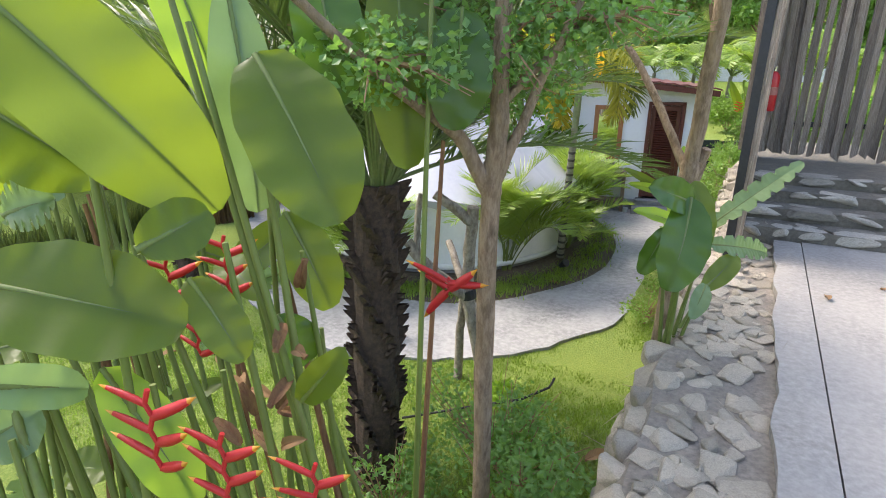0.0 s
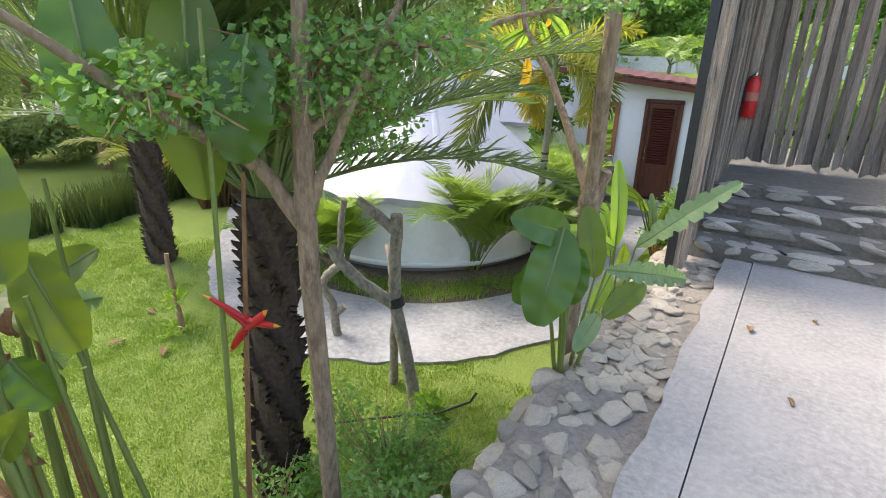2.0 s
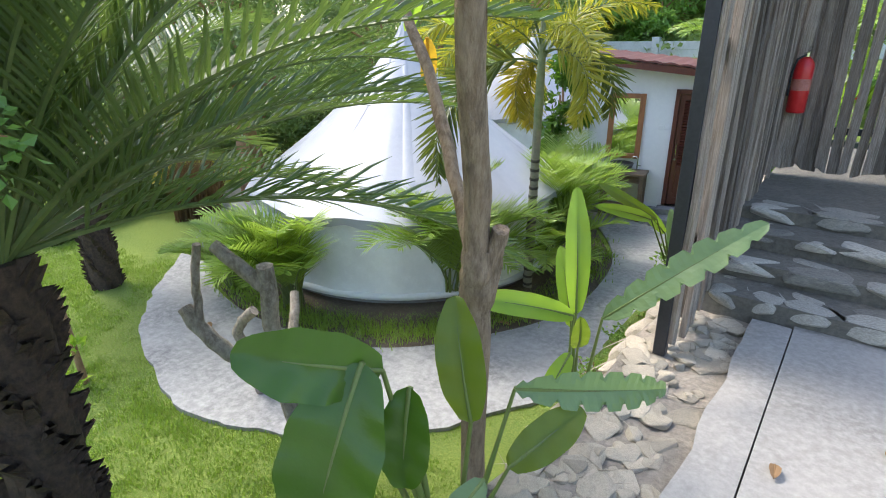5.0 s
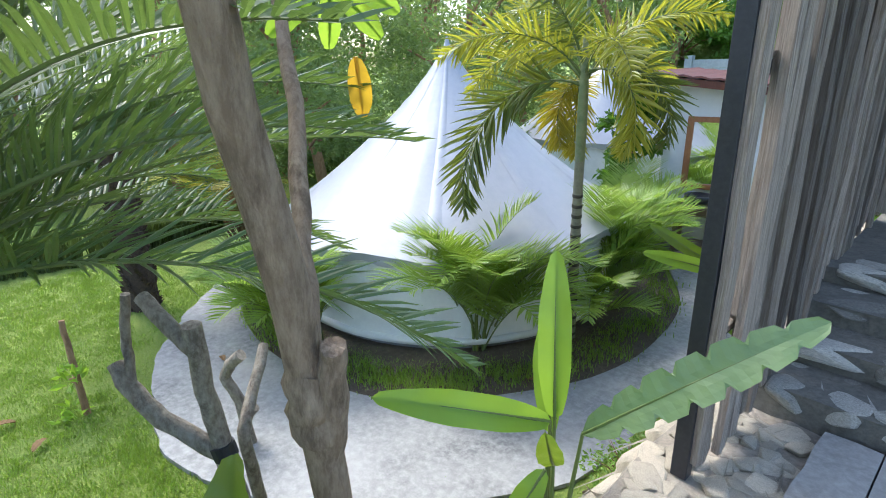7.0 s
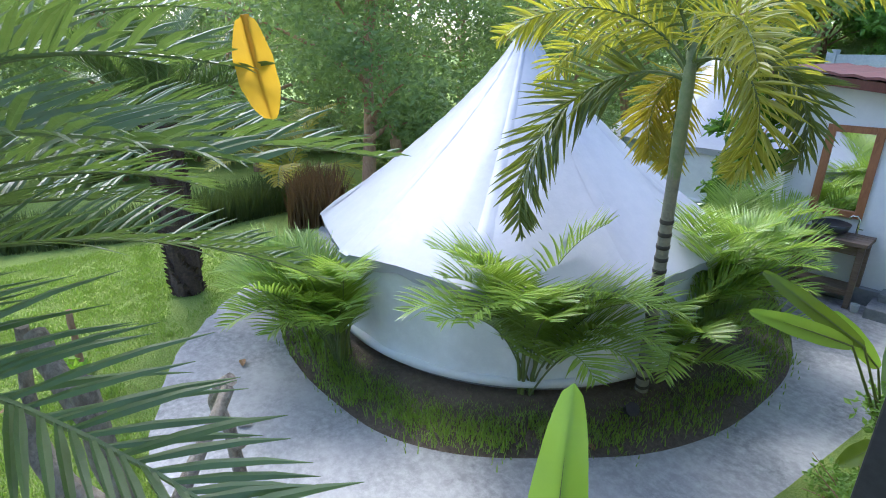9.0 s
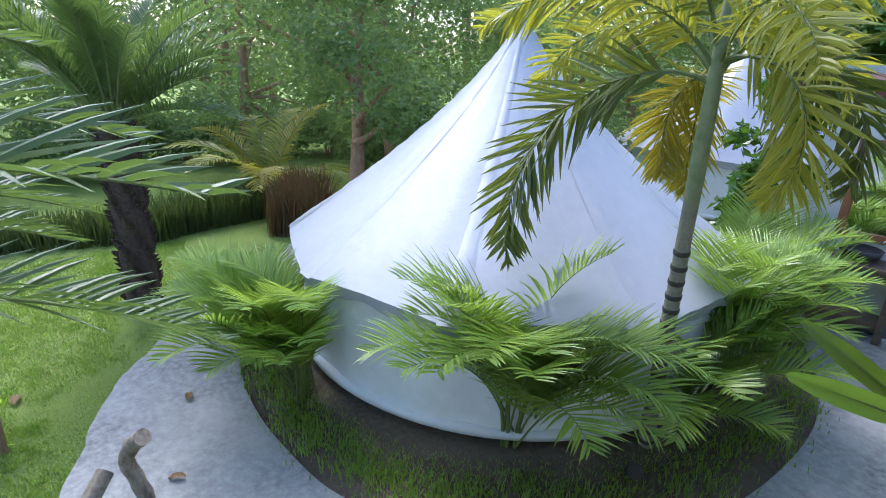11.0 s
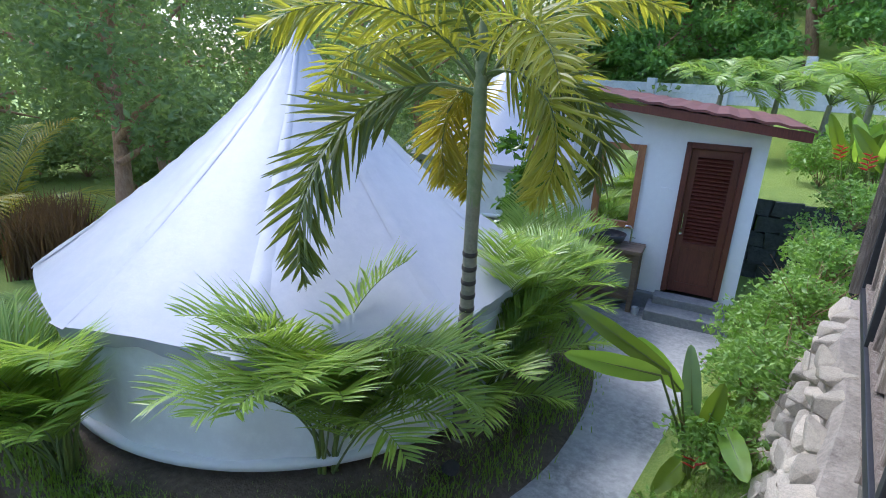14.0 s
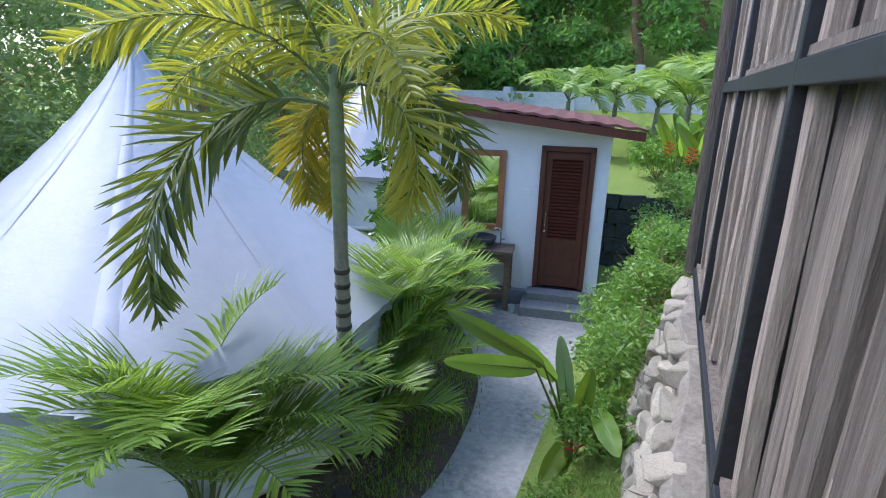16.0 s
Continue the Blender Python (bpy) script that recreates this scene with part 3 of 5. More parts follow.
g = Geo()
g.strip([[tent_pt(2 * math.pi * j / N, i / 30) for j in range(N)] for i in range(31)], 0, True)
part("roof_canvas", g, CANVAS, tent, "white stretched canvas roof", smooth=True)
g = Geo()
g.strip([[tent_pt(2 * math.pi * j / N, 1) + Vector((0, 0, -k * (0.11 + 0.02 * math.sin(j * 1.1)))) - Vector((math.cos(2 * math.pi * j / N), math.sin(2 * math.pi * j / N), 0)) * 0.03 * k for j in range(N)] for k in (0, 0.5, 1)], 0, True)
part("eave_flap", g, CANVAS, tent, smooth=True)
g = Geo()
g.strip([[((R_WALL + 0.015 * math.sin(j * 0.75) - 0.02 * k * (j % 16 == 0)) * math.cos(2 * math.pi * j / N), (R_WALL + 0.015 * math.sin(j * 0.75)) * math.sin(2 * math.pi * j / N), 1.3 + Z_EAVE + 0.05 + (Z_FOOT - Z_EAVE - 0.05) * k) for j in range(N)] for k in (0, 0.3, 0.7, 1)], 0, True)
part("wall_canvas", g, WALLCANVAS, tent, "grey-white canvas side wall", smooth=True)
g = Geo()
g.strip([[((R_WALL + q) * math.cos(2 * math.pi * j / 80), (R_WALL + q) * math.sin(2 * math.pi * j / 80), 1.3 + z) for j in range(80)] for q, z in ((-0.02, Z_FOOT + 0.03), (0.05, Z_FOOT + 0.03), (0.055, Z_FOOT - 0.03), (0.0, Z_FOOT - 0.035))], 0, True)
part("base_rim", g, WALLCANVAS, tent, smooth=True)
g = Geo()
g.strip([[((R_WALL - 0.05) * math.cos(2 * math.pi * j / 60), (R_WALL - 0.05) * math.sin(2 * math.pi * j / 60), 1.3 + z) for j in range(60)] for z in (Z_FOOT, -1.42)], 0, True)
part("base", g, GREYPAINT, tent, "dark low concrete base")
for k in range(PANELS):
    a = 2 * math.pi * k / PANELS + PHASE
    g = Geo()
    rows = []
    for i in range(1, 31):
        p = tent_pt(a, i / 30)
        t = Vector((-math.sin(a), math.cos(a), 0)) * (0.015 + 0.075 * i / 30)
        up = Vector((math.cos(a), math.sin(a), 0.9)).normalized() * 0.008
        puck = up * (0.8 + 0.6 * math.sin(i * 2.3 + k) + 0.6 * noise.noise((i * 1.1, k, 0)))
        rows.append([p - t, p - t * 0.6 + puck, p + puck * 1.3, p + t * 0.6 + puck, p + t])
    g.strip(rows)
    part("seam", g, CANVAS, tent, smooth=True)
copy_tent = copy_thing(tent, Matrix.Translation((-6.5, 15.3, -1.1)))
tagged(copy_tent, "second white canvas bell tent behind the washroom", "tent")

# ---- washroom hut ----
H = Matrix(((0.983, -0.182, 0, -1.69), (0.182, 0.983, 0, 12.23), (0, 0, 1, 0), (0, 0, 0, 1)))
HR = H.to_3x3()


def hp(x, y, z):
    return H @ Vector((x, y, z))


hut = thing("washroom_hut", (0, 0, 0), "small white plastered washroom hut with a sloping red-brown roof", "hut")
hut.matrix_world = H


def hut_box(name, c, s, mat, label="", bevel=0.0, parent=hut, jit=0.0):
    g = Geo()
    g.box(c, s, jit=jit)
    return part(name, g, mat, parent, label, bevel=bevel)


WL, WRT, D0, D1 = -1.82, 0.52, -0.385, 0.335
g = Geo()


def slab(x0, x1, z0, z1a, z1b, y0=0.0, y1=0.14):
    p = [Vector((x, y, z)) for x, zz in ((x0, z1a), (x1, z1b)) for y in (y0, y1) for z in (z0, zz)]
    for q in ((0, 1, 3, 2), (4, 6, 7, 5), (0, 4, 5, 1), (2, 3, 7, 6), (0, 2, 6, 4), (1, 5, 7, 3)):
        g.face([p[w] for w in q])


ROOF = lambda x: 1.40 - 0.105 * (x - WL)
slab(WL, D0, -1.16, ROOF(WL), ROOF(D0))
slab(D1, WRT, -1.16, ROOF(D1), ROOF(WRT))
slab(D0, D1, 0.92, ROOF(D0), ROOF(D1))
part("front_wall", g, WHITEWALL, hut)
for nm, x in (("side_wall", WL), ("side_wall", WRT - 0.14)):
    g = Geo()
    slab(x, x + 0.14, -1.16, ROOF(x), ROOF(x + 0.14), 0.142, 2.3)
    part(nm, g, WHITEWALL, hut)
g = Geo()
slab(WL, WRT, -1.16, ROOF(WL), ROOF(WRT), 2.302, 2.44)
part("rear_wall", g, WHITEWALL, hut)
hut_box("plinth", ((WL + D0) / 2, 1.15, -1.30), (D0 - WL + 0.08, 2.5, 0.28), GREYPAINT, "grey painted plinth", 0.008)
hut_box("plinth", ((D1 + WRT) / 2 - 0.3, 1.3, -1.30), (WRT - D1 + 0.68, 2.2, 0.275), GREYPAINT, "", 0.008)
g = Geo()
prof = []
for i in range(25):
    x = -2.15 + 3.05 * i / 24
    z = ROOF(x) + 0.05 + 0.02 * (i % 2)
    prof.append((x, z))
g.strip([[(x, y, z + dz) for x, z in prof] for y, dz in ((-0.42, 0.0), (-0.42, 0.03), (2.8, 0.03), (2.8, 0.0), (-0.42, 0.0))])
part("roof", g, ROOFRED, hut, "red-brown corrugated roof sheet")
g = Geo()
for y in (-0.40,):
    p0, p1 = Vector((-2.12, y, ROOF(-2.12) + 0.045)), Vector((0.88, y, ROOF(0.88) + 0.045))
    g.face((p0, p1, p1 - Vector((0, 0, 0.11)), p0 - Vector((0, 0, 0.11))))
    g.face((p0 + Vector((0, 0.03, 0)), p1 + Vector((0, 0.03, 0)), p1 + Vector((0, 0.03, -0.11)), p0 + Vector((0, 0.03, -0.11))))
    g.face((p0 - Vector((0, 0, 0.11)), p1 - Vector((0, 0, 0.11)), p1 + Vector((0, 0.03, -0.11)), p0 + Vector((0, 0.03, -0.11))))
part("fascia", g, REDWOOD, hut, "dark brown fascia board")
g = Geo()
for x, z, w, h in ((D0 + 0.035, -0.085, 0.07, 2.01), (D1 - 0.035, -0.085, 0.07, 2.01), ((D0 + D1) / 2, 0.885, 0.72, 0.07)):
    g.box((x, 0.03, z), (w, 0.14, h))
dframe = part("door", g, REDWOOD, hut, "closed red-brown louvred wooden door", bevel=0.004)
dw = D1 - D0 - 0.14
for x, z, w, h in ((D0 + 0.115, -0.125, 0.085, 1.93), (D1 - 0.115, -0.125, 0.085, 1.93), ((D0 + D1) / 2, 0.79, dw - 0.17, 0.10), ((D0 + D1) / 2, -0.43, dw - 0.17, 0.08), ((D0 + D1) / 2, -1.02, dw - 0.17, 0.13)):
    g = Geo()
    g.box((x, 0.045, z), (w, 0.045, h))
    part("stile", g, REDWOOD, dframe, bevel=0.003)
for k in range(23):
    g = Geo()
    g.box(((D0 + D1) / 2, 0.045, -0.365 + 0.0488 * k), (dw - 0.16, 0.055, 0.016), Matrix.Rotation(radians(30), 3, "X"))
    part("slat", g, REDWOOD, dframe)
g = Geo()
g.box(((D0 + D1) / 2, 0.055, -0.71), (dw - 0.16, 0.025, 0.50))
part("panel", g, REDWOOD, dframe)
# added black sheet: stands in for the shade seen between the slats
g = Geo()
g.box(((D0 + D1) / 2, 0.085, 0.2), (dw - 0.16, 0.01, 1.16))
part("backing", g, RUBBER_SHADE, dframe, "black sheet standing in for the shade behind the louvres")
g = Geo()
g.tube([(D0 + 0.115, 0.01, 0.02), (D0 + 0.115, -0.02, 0.0), (D0 + 0.115, -0.02, -0.2), (D0 + 0.115, 0.01, -0.22)], [0.009] * 4, 8)
part("handle", g, CHROME, dframe, "metal pull handle")
g = Geo()
g.tube([(D0 + 0.115, 0.025, -0.27), (D0 + 0.115, 0.008, -0.27)], [0.02, 0.018], 12)
part("lock", g, CHROME, dframe)
g = Geo()
g.box((-0.56, -0.006, 0.27), (0.085, 0.012, 0.075))
g.box((-0.46, -0.006, 0.27), (0.075, 0.012, 0.06))
part("socket", g, WHITEWALL, hut, "white plastic wall socket", bevel=0.003)

steps_ob = thing("door_steps", hp(0, 0, -1.4), "two grey concrete steps at the washroom door", "steps")
for c, s in (((-0.02, -0.12, -1.19), (0.86, 0.26, 0.14)), ((-0.03, -0.26, -1.31), (0.96, 0.60, 0.17))):
    g = Geo()
    g.box(HR @ Vector(c) + Vector((H.translation.x, H.translation.y, 0)) - Vector(steps_ob.location), s, HR)
    part("step", g, GREYPAINT, steps_ob, bevel=0.01)

mir = thing("wall_mirror", (0, 0, 0), "tall mirror in a broad oiled wooden frame", "mirror")
mir.matrix_world = H
mx0, mx1, mz0, mz1 = -1.46, -0.86, -0.31, 0.83
for x, z, w, h in ((mx0 + 0.045, 0.26, 0.09, 1.14), (mx1 - 0.045, 0.26, 0.09, 1.14), ((mx0 + mx1) / 2, mz1 - 0.045, 0.42, 0.085), ((mx0 + mx1) / 2, mz0 + 0.045, 0.42, 0.085)):
    g = Geo()
    g.box((x, -0.025, z), (w, 0.045, h), jit=0.004)
    part("frame_rail", g, FRAMEWOOD, mir, bevel=0.006)
g = Geo()
g.box(((mx0 + mx1) / 2, -0.012, 0.26), (0.43, 0.012, 0.98))
part("glass", g, MIRROR, mir)

table = thing("wash_table", (0, 0, 0), "rustic brown wooden wash table against the white wall", "table")
table.matrix_world = H
g = Geo()
for k in range(4):
    g.box((-1.05, -0.07 - 0.115 * k, -0.44), (0.78, 0.11, 0.05), jit=0.004)
part("table_top", g, OLDWOOD, table, bevel=0.005)
for x in (-1.38, -0.72):
    for y in (-0.06, -0.40):
        g = Geo()
        g.box((x, y, -0.875), (0.07, 0.07, 0.81), jit=0.004)
        leg = part("leg", g, OLDWOOD, table, bevel=0.005)
for z, h in ((-0.53, 0.12), (-1.1, 0.05)):
    g = Geo()
    g.box((-1.05, -0.40, z), (0.6, 0.03, h), jit=0.003)
    g.box((-1.05, -0.06, z), (0.6, 0.03, h), jit=0.003)
    part("apron", g, OLDWOOD, table)
g = Geo()
g.box((-1.05, -0.23, -1.07), (0.64, 0.34, 0.025))
part("shelf", g, OLDWOOD, table)
for o in table.children:
    o.location.z -= 0.08
basin = thing("wash_basin", hp(-1.12, -0.25, -0.495), "black stone vessel basin standing on the wash table", "basin")
g = Geo()
lathe(g, [(0.0, 0.0), (0.12, 0.0), (0.19, 0.06), (0.215, 0.14), (0.20, 0.145), (0.17, 0.07), (0.0, 0.03)], 28)
part("bowl", g, BLACKSTONE, basin, smooth=True)
tap = thing("basin_tap", hp(-0.86, -0.12, -0.495), "chrome swan-neck basin tap", "tap")
g = Geo()
g.tube([(0, 0, 0), (0, 0, 0.2), (-0.03, -0.02, 0.25), (-0.08, -0.04, 0.24), (-0.1, -0.05, 0.2)], [0.014, 0.012, 0.012, 0.011, 0.01], 8)
part("spout", g, CHROME, tap, smooth=True)
g = Geo()
g.box((0.03, 0, 0.09), (0.06, 0.015, 0.015))
part("lever", g, CHROME, tap)
cup = thing("white_cup", hp(-0.62, -0.45, -1.36), "small pale plastic bucket standing on the path", "bucket")
g = Geo()
lathe(g, [(0.0, 0.0), (0.04, 0.0), (0.05, 0.10), (0.046, 0.10), (0.038, 0.01), (0.0, 0.01)], 16)
part("body", g, BLOCKWALL, cup)

# ---- far walls and raised lawn ----
g = Geo()
g.box((2.2, 20.0, -0.85), (10.4, 10.4, 1.3))
tagged(part("upper_lawn", g, GRASS), "raised green lawn beyond the washroom", "lawn", kind="structure")
# wall right of the hut, its deep shade painted into the stone colour
g = Geo()
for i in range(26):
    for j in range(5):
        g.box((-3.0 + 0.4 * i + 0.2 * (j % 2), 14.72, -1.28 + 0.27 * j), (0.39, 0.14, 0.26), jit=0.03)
tagged(part("raised_lawn_wall", g, SHADEDSTONE), "dark stone retaining wall of the raised lawn, coloured near black for its shade", "wall", kind="structure")
block = thing("boundary_wall", (0, 0, 0), "pale grey block boundary wall with square posts", "wall", kind="structure")
for x in (-9, -6.6, -4.2, -2.0, 0.2, 2.4):
    g = Geo()
    top_z = 2.6 if x == -2.0 else 1.8
    g.box((x, 25, (top_z - 1.2) / 2), (0.28, 0.28, top_z + 1.2))
    part("post", g, BLOCKWALL, block, bevel=0.01)
for x in (-7.8, -5.4, -3.1, -0.9, 1.3):
    for k in range(8):
        g = Geo()
        g.box((x, 25, -0.6 + 0.3 * k), (2.1, 0.14, 0.295))
        part("panel", g, BLOCKWALL, block)
block2 = thing("service_wall", (0, 0, 0), "low grey block wall behind the washroom", "wall", kind="structure")
for k in range(9):
    g = Geo()
    g.box((-4.6, 15.2, -1.25 + 0.28 * k), (1.9, 0.14, 0.27))
    part("panel", g, BLOCKWALL, block2, bevel=0.005)


# ---- palms ----
def areca(place, fronds, length, seed, label, spread=1.0, low=35):
    """A clump of arching feather fronds on thin canes."""
    rnd = random.Random(seed)
    ob = thing("areca_palm", place, label, "palm", "areca palms round the tent")
    for k in range(fronds):
        base = Vector((rnd.gauss(0, 0.07), rnd.gauss(0, 0.07), 0))
        az = 360 * k / fronds + rnd.uniform(-25, 25)
        out = math.degrees(math.atan2(-(place[0] - TENT.x), place[1] - TENT.y))
        off = (az - out + 180) % 360 - 180
        near = (Vector(place).xy - TENT.xy).length < 3.2
        az = out + off * (0.5 if near else 1.0)
        ln = length * rnd.uniform(0.75, 1.12)
        pts = path_of(base, az, rnd.uniform(low, 88), ln, rnd.uniform(48, 92) * spread, 16, rnd.uniform(-12, 12), 2.1)
        g = frond_geo(pts, 32, 0.31 * length, 0.021, 0.34, 0.5, 0.38, 0.85, 0.16, 0.011, seed * 50 + k)
        part("frond", g, [ARECA, RACHIS], ob)
    for k in range(6):
        a = rnd.uniform(0, 6.3)
        g = Geo()
        g.tube([(0.1 * math.cos(a), 0.1 * math.sin(a), -0.05), (0.13 * math.cos(a), 0.13 * math.sin(a), 0.25), (0.2 * math.cos(a), 0.2 * math.sin(a), 0.5)], [0.018, 0.016, 0.012], 7)
        part("cane", g, STEM, ob)
    return ob


areca((-3.0, 7.0, -1.3), 26, 1.72, 1, "lush green areca palm clump before the tent", 1.05, 66)
areca((-4.45, 5.75, -1.3), 24, 1.5, 2, "areca palm clump at the corner of the tent", 1.0, 58)
areca((-2.85, 9.05, -1.3), 22, 1.65, 3, "tall areca palm clump between tent and washroom", 1.0, 65)
areca((-3.35, 10.6, -1.3), 18, 1.6, 4, "areca palm clump beside the washroom wall", 1.0, 62)
areca((-2.55, 8.45, -1.3), 12, 1.2, 5, "small areca palm at the foot of a ringed palm", 1.0, 40)
areca((-5.6, 5.75, -1.3), 12, 1.0, 6, "areca palm clump at the side of the tent", 1.0, 35)

fox = thing("foxtail_palm", (-2.43, 7.93, -1.3), "slender palm with a ringed grey trunk and plumed drooping fronds", "palm")
FC = Vector((-2.22, 7.59, 1.46)) - Vector((-2.43, 7.93, -1.3))
trunk_pts = [Vector((0, 0, -0.1)).lerp(FC, k / 24) for k in range(25)]
g = Geo()
g.tube(trunk_pts, [0.060 - 0.018 * k / 24 for k in range(25)], 14, 0, 0.03, random.Random(3))
part("trunk", g, PALMBARK, fox, smooth=True)
for k in range(1, 17):
    s = 0.03 + 0.038 * k
    p, t = along(trunk_pts, s)
    g = Geo()
    r = 0.0615 - 0.018 * s
    g.tube([p - t * 0.018, p - t * 0.014, p + t * 0.014, p + t * 0.018], [r * 0.97, r + 0.003, r + 0.003, r * 0.97], 14)
    part("ring", g, RING, fox, smooth=True)
g = Geo()
g.tube([along(trunk_pts, 0.76)[0], along(trunk_pts, 0.85)[0], FC, FC + Vector((0.0, -0.01, 0.35)), FC + Vector((0.0, 0.0, 0.75))], [0.046, 0.050, 0.044, 0.028, 0.014], 12)
part("crownshaft", g, SHAFT, fox, smooth=True)
FRONDS = [(128, 42, 2.0, 142, 0), (100, 58, 1.5, 120, 0), (140, 62, 1.5, 100, 0), (-62, 40, 1.25, 150, 0), (-95, 30, 1.15, 165, 0), (40, 30, 1.2, 165, 1), (65, 20, 0.95, 150, 1), (-15, 55, 1.35, 130, 0), (-130, 60, 1.3, 110, 0), (170, 75, 1.7, 80, 0), (-40, 72, 1.5, 90, 0), (70, 75, 1.8, 95, 0)]
for k, (az, el, ln, dr, yellow) in enumerate(FRONDS):
    pts = path_of(FC + Vector((0, 0, 0.03 * (k % 5))), az, el, ln, dr, 18, 0, 0.6 if k == 0 else 0.9)
    g = frond_geo(pts, 84, 0.46, 0.034, 0.14, 0.0, 0.16, 0.75, 1.4, 0.014, 300) if k == 0 else frond_geo(pts, 70, 0.34, 0.024, 0.16, 0.1, 0.4, 0.6, 1.35, 0.014, 300 + k)
    part("frond", g, [YELLOWFROND if yellow else HANGFROND if k in (0, 3, 9) else FOXTAIL, RACHIS], fox, "yellowing frond" if yellow else "")


def date_palm(place, height, radius, fronds, flen, seed, label, lean=(0, 0), fall=52):
    """Thick trunk covered in old leaf bases, stiff arching grey-green fronds."""
    rnd = random.Random(seed)
    ob = thing("date_palm", place, label, "palm")
    top = Vector((lean[0], lean[1], height))
    tp = [Vector((0, 0, -0.15)).lerp(top, k / 8) for k in range(9)]
    g = Geo()
    g.tube(tp, [radius * (1.15 - 0.15 * k / 8) for k in range(9)], 16, 0, 0.06, rnd)
    part("trunk", g, DATEBARK, ob)
    g = Geo()
    n = int(height / 0.045)
    for i in range(n):
        p, t = along(tp, min(0.99, 0.06 + 0.93 * i / n))
        for j in range(5):
            a = i * 2.4 + j * 1.2566 + rnd.uniform(-0.15, 0.15)
            o = Vector((math.cos(a), math.sin(a), 0))
            s = Vector((-o[1], o[0], 0)) * 0.035
            b = p + o * radius * 0.95
            L = rnd.uniform(0.06, 0.14)
            tipp = b + o * 0.085 + Vector((0, 0, L))
            g.face((b - s, b + s, tipp + s * 0.4, tipp - s * 0.4))
            g.face((b - s, tipp - s * 0.4, b - s * 0.3 + Vector((0, 0, L * 0.8))))
            g.face((b + s, tipp + s * 0.4, b + s * 0.3 + Vector((0, 0, L * 0.8))))
    tagged(part("old_leaf_base", g, DATEBARK, ob, "dark stubs of old leaf stalks"), kind="stuff")
    for k in range(fronds):
        az = 137.5 * k + rnd.uniform(-12, 12)
        el = 84 - fall * (k / fronds) + rnd.uniform(-6, 6)
        if heading(az).dot(Vector((0.7, -0.7, 0))) > 0.45:
            el = max(el, 64)
        elif heading(az).dot(Vector((0.6, 0.8, 0))) > 0.4:
            el -= 10
        pts = path_of(top + Vector((-math.sin(radians(az)), math.cos(radians(az)), 0)) * radius * 0.6, az, el, flen * rnd.uniform(0.85, 1.1), rnd.uniform(38, 60), 16, rnd.uniform(-10, 10))
        g = frond_geo(pts, 58, 0.30 * (flen / 1.9) + 0.04, 0.021, 0.14, 0.55, 0.3, 0.85, 0.35, 0.016, seed * 40 + k)
        part("frond", g, [DATELEAF, RACHIS], ob)
    return ob


date_palm((-2.13, 2.66, -1.4), 2.3, 0.15, 56, 2.2, 61, "date palm with dark stubbly trunk and arching fronds", (0.08, 0.05), 60)
date_palm((-7.2, 4.72, -1.42), 2.2, 0.17, 34, 1.7, 62, "date palm with dark trunk and dense crown across the lawn")


# ---- broad-leaved trees ----
def limb_tree(name, place, limbs, bark, label, category="tree", sides=9):
    ob = thing(name, place, label, category)
    o = Vector(place)
    for i, (pts, r0, r1) in enumerate(limbs):
        pts = [Vector(p) - o for p in pts]
        fine = []
        for k in range(len(pts) - 1):
            for j in range(4):
                fine.append(pts[k].lerp(pts[k + 1], j / 4))
        fine.append(pts[-1])
        rr = random.Random(i)
        fine = [p + Vector((rr.uniform(-1, 1), rr.uniform(-1, 1), 0)) * 0.006 for p in fine]
        g = Geo()
        n = len(fine) - 1
        g.tube(fine, [r0 + (r1 - r0) * k / n for k in range(n + 1)], sides, 0, 0.06, rr)
        part("trunk" if i == 0 else "limb", g, bark, ob, smooth=True)
    return ob


def twig_crown(ob, centres, count, size, mat, seed, slim=0.55, name="crown"):
    rnd = random.Random(seed)
    o = Vector(ob.location)
    g = Geo()
    for c, r, share in centres:
        c = Vector(c) - o
        leaf_cloud(g, c, r, int(count * share), size, rnd, 0, 0.2, slim)
        for _ in range(int(14 * share) + 4):
            e = c + Vector((rnd.uniform(-1, 1) * r[0], rnd.uniform(-1, 1) * r[1], rnd.uniform(-0.8, 0.8) * r[2]))
            g.tube([c, c.lerp(e, 0.5) + Vector((0, 0, 0.03)), e], [0.007, 0.005, 0.002], 4, 1)
    part(name, g, [mat, BROWNBARK], ob)


fork = limb_tree("forked_tree", (-0.98, 2.12, -1.1), [
    ([(-0.98, 2.12, -1.2), (-0.96, 2.05, 0.2), (-0.92, 1.98, 1.12)], 0.048, 0.04),
    ([(-0.92, 1.98, 1.1), (-1.0, 1.86, 1.35), (-1.15, 1.6, 1.55), (-1.3, 1.25, 1.85)], 0.035, 0.015),
    ([(-0.92, 1.98, 1.1), (-0.88, 1.96, 1.4), (-0.9, 2.0, 1.9), (-0.95, 2.1, 2.5)], 0.045, 0.025),
    ([(-0.92, 1.98, 1.1), (-0.84, 2.0, 1.3), (-0.75, 2.1, 1.6), (-0.6, 2.25, 2.0)], 0.028, 0.012),
    ([(-0.89, 1.97, 1.45), (-0.7, 2.3, 1.75), (-0.4, 2.7, 1.9), (0.0, 3.1, 2.0)], 0.02, 0.006),
    ([(-0.92, 1.98, 1.5), (-1.25, 2.0, 1.7), (-1.6, 1.9, 1.8)], 0.02, 0.008)], BARK, "slim pale-barked forked tree with small round leaves")
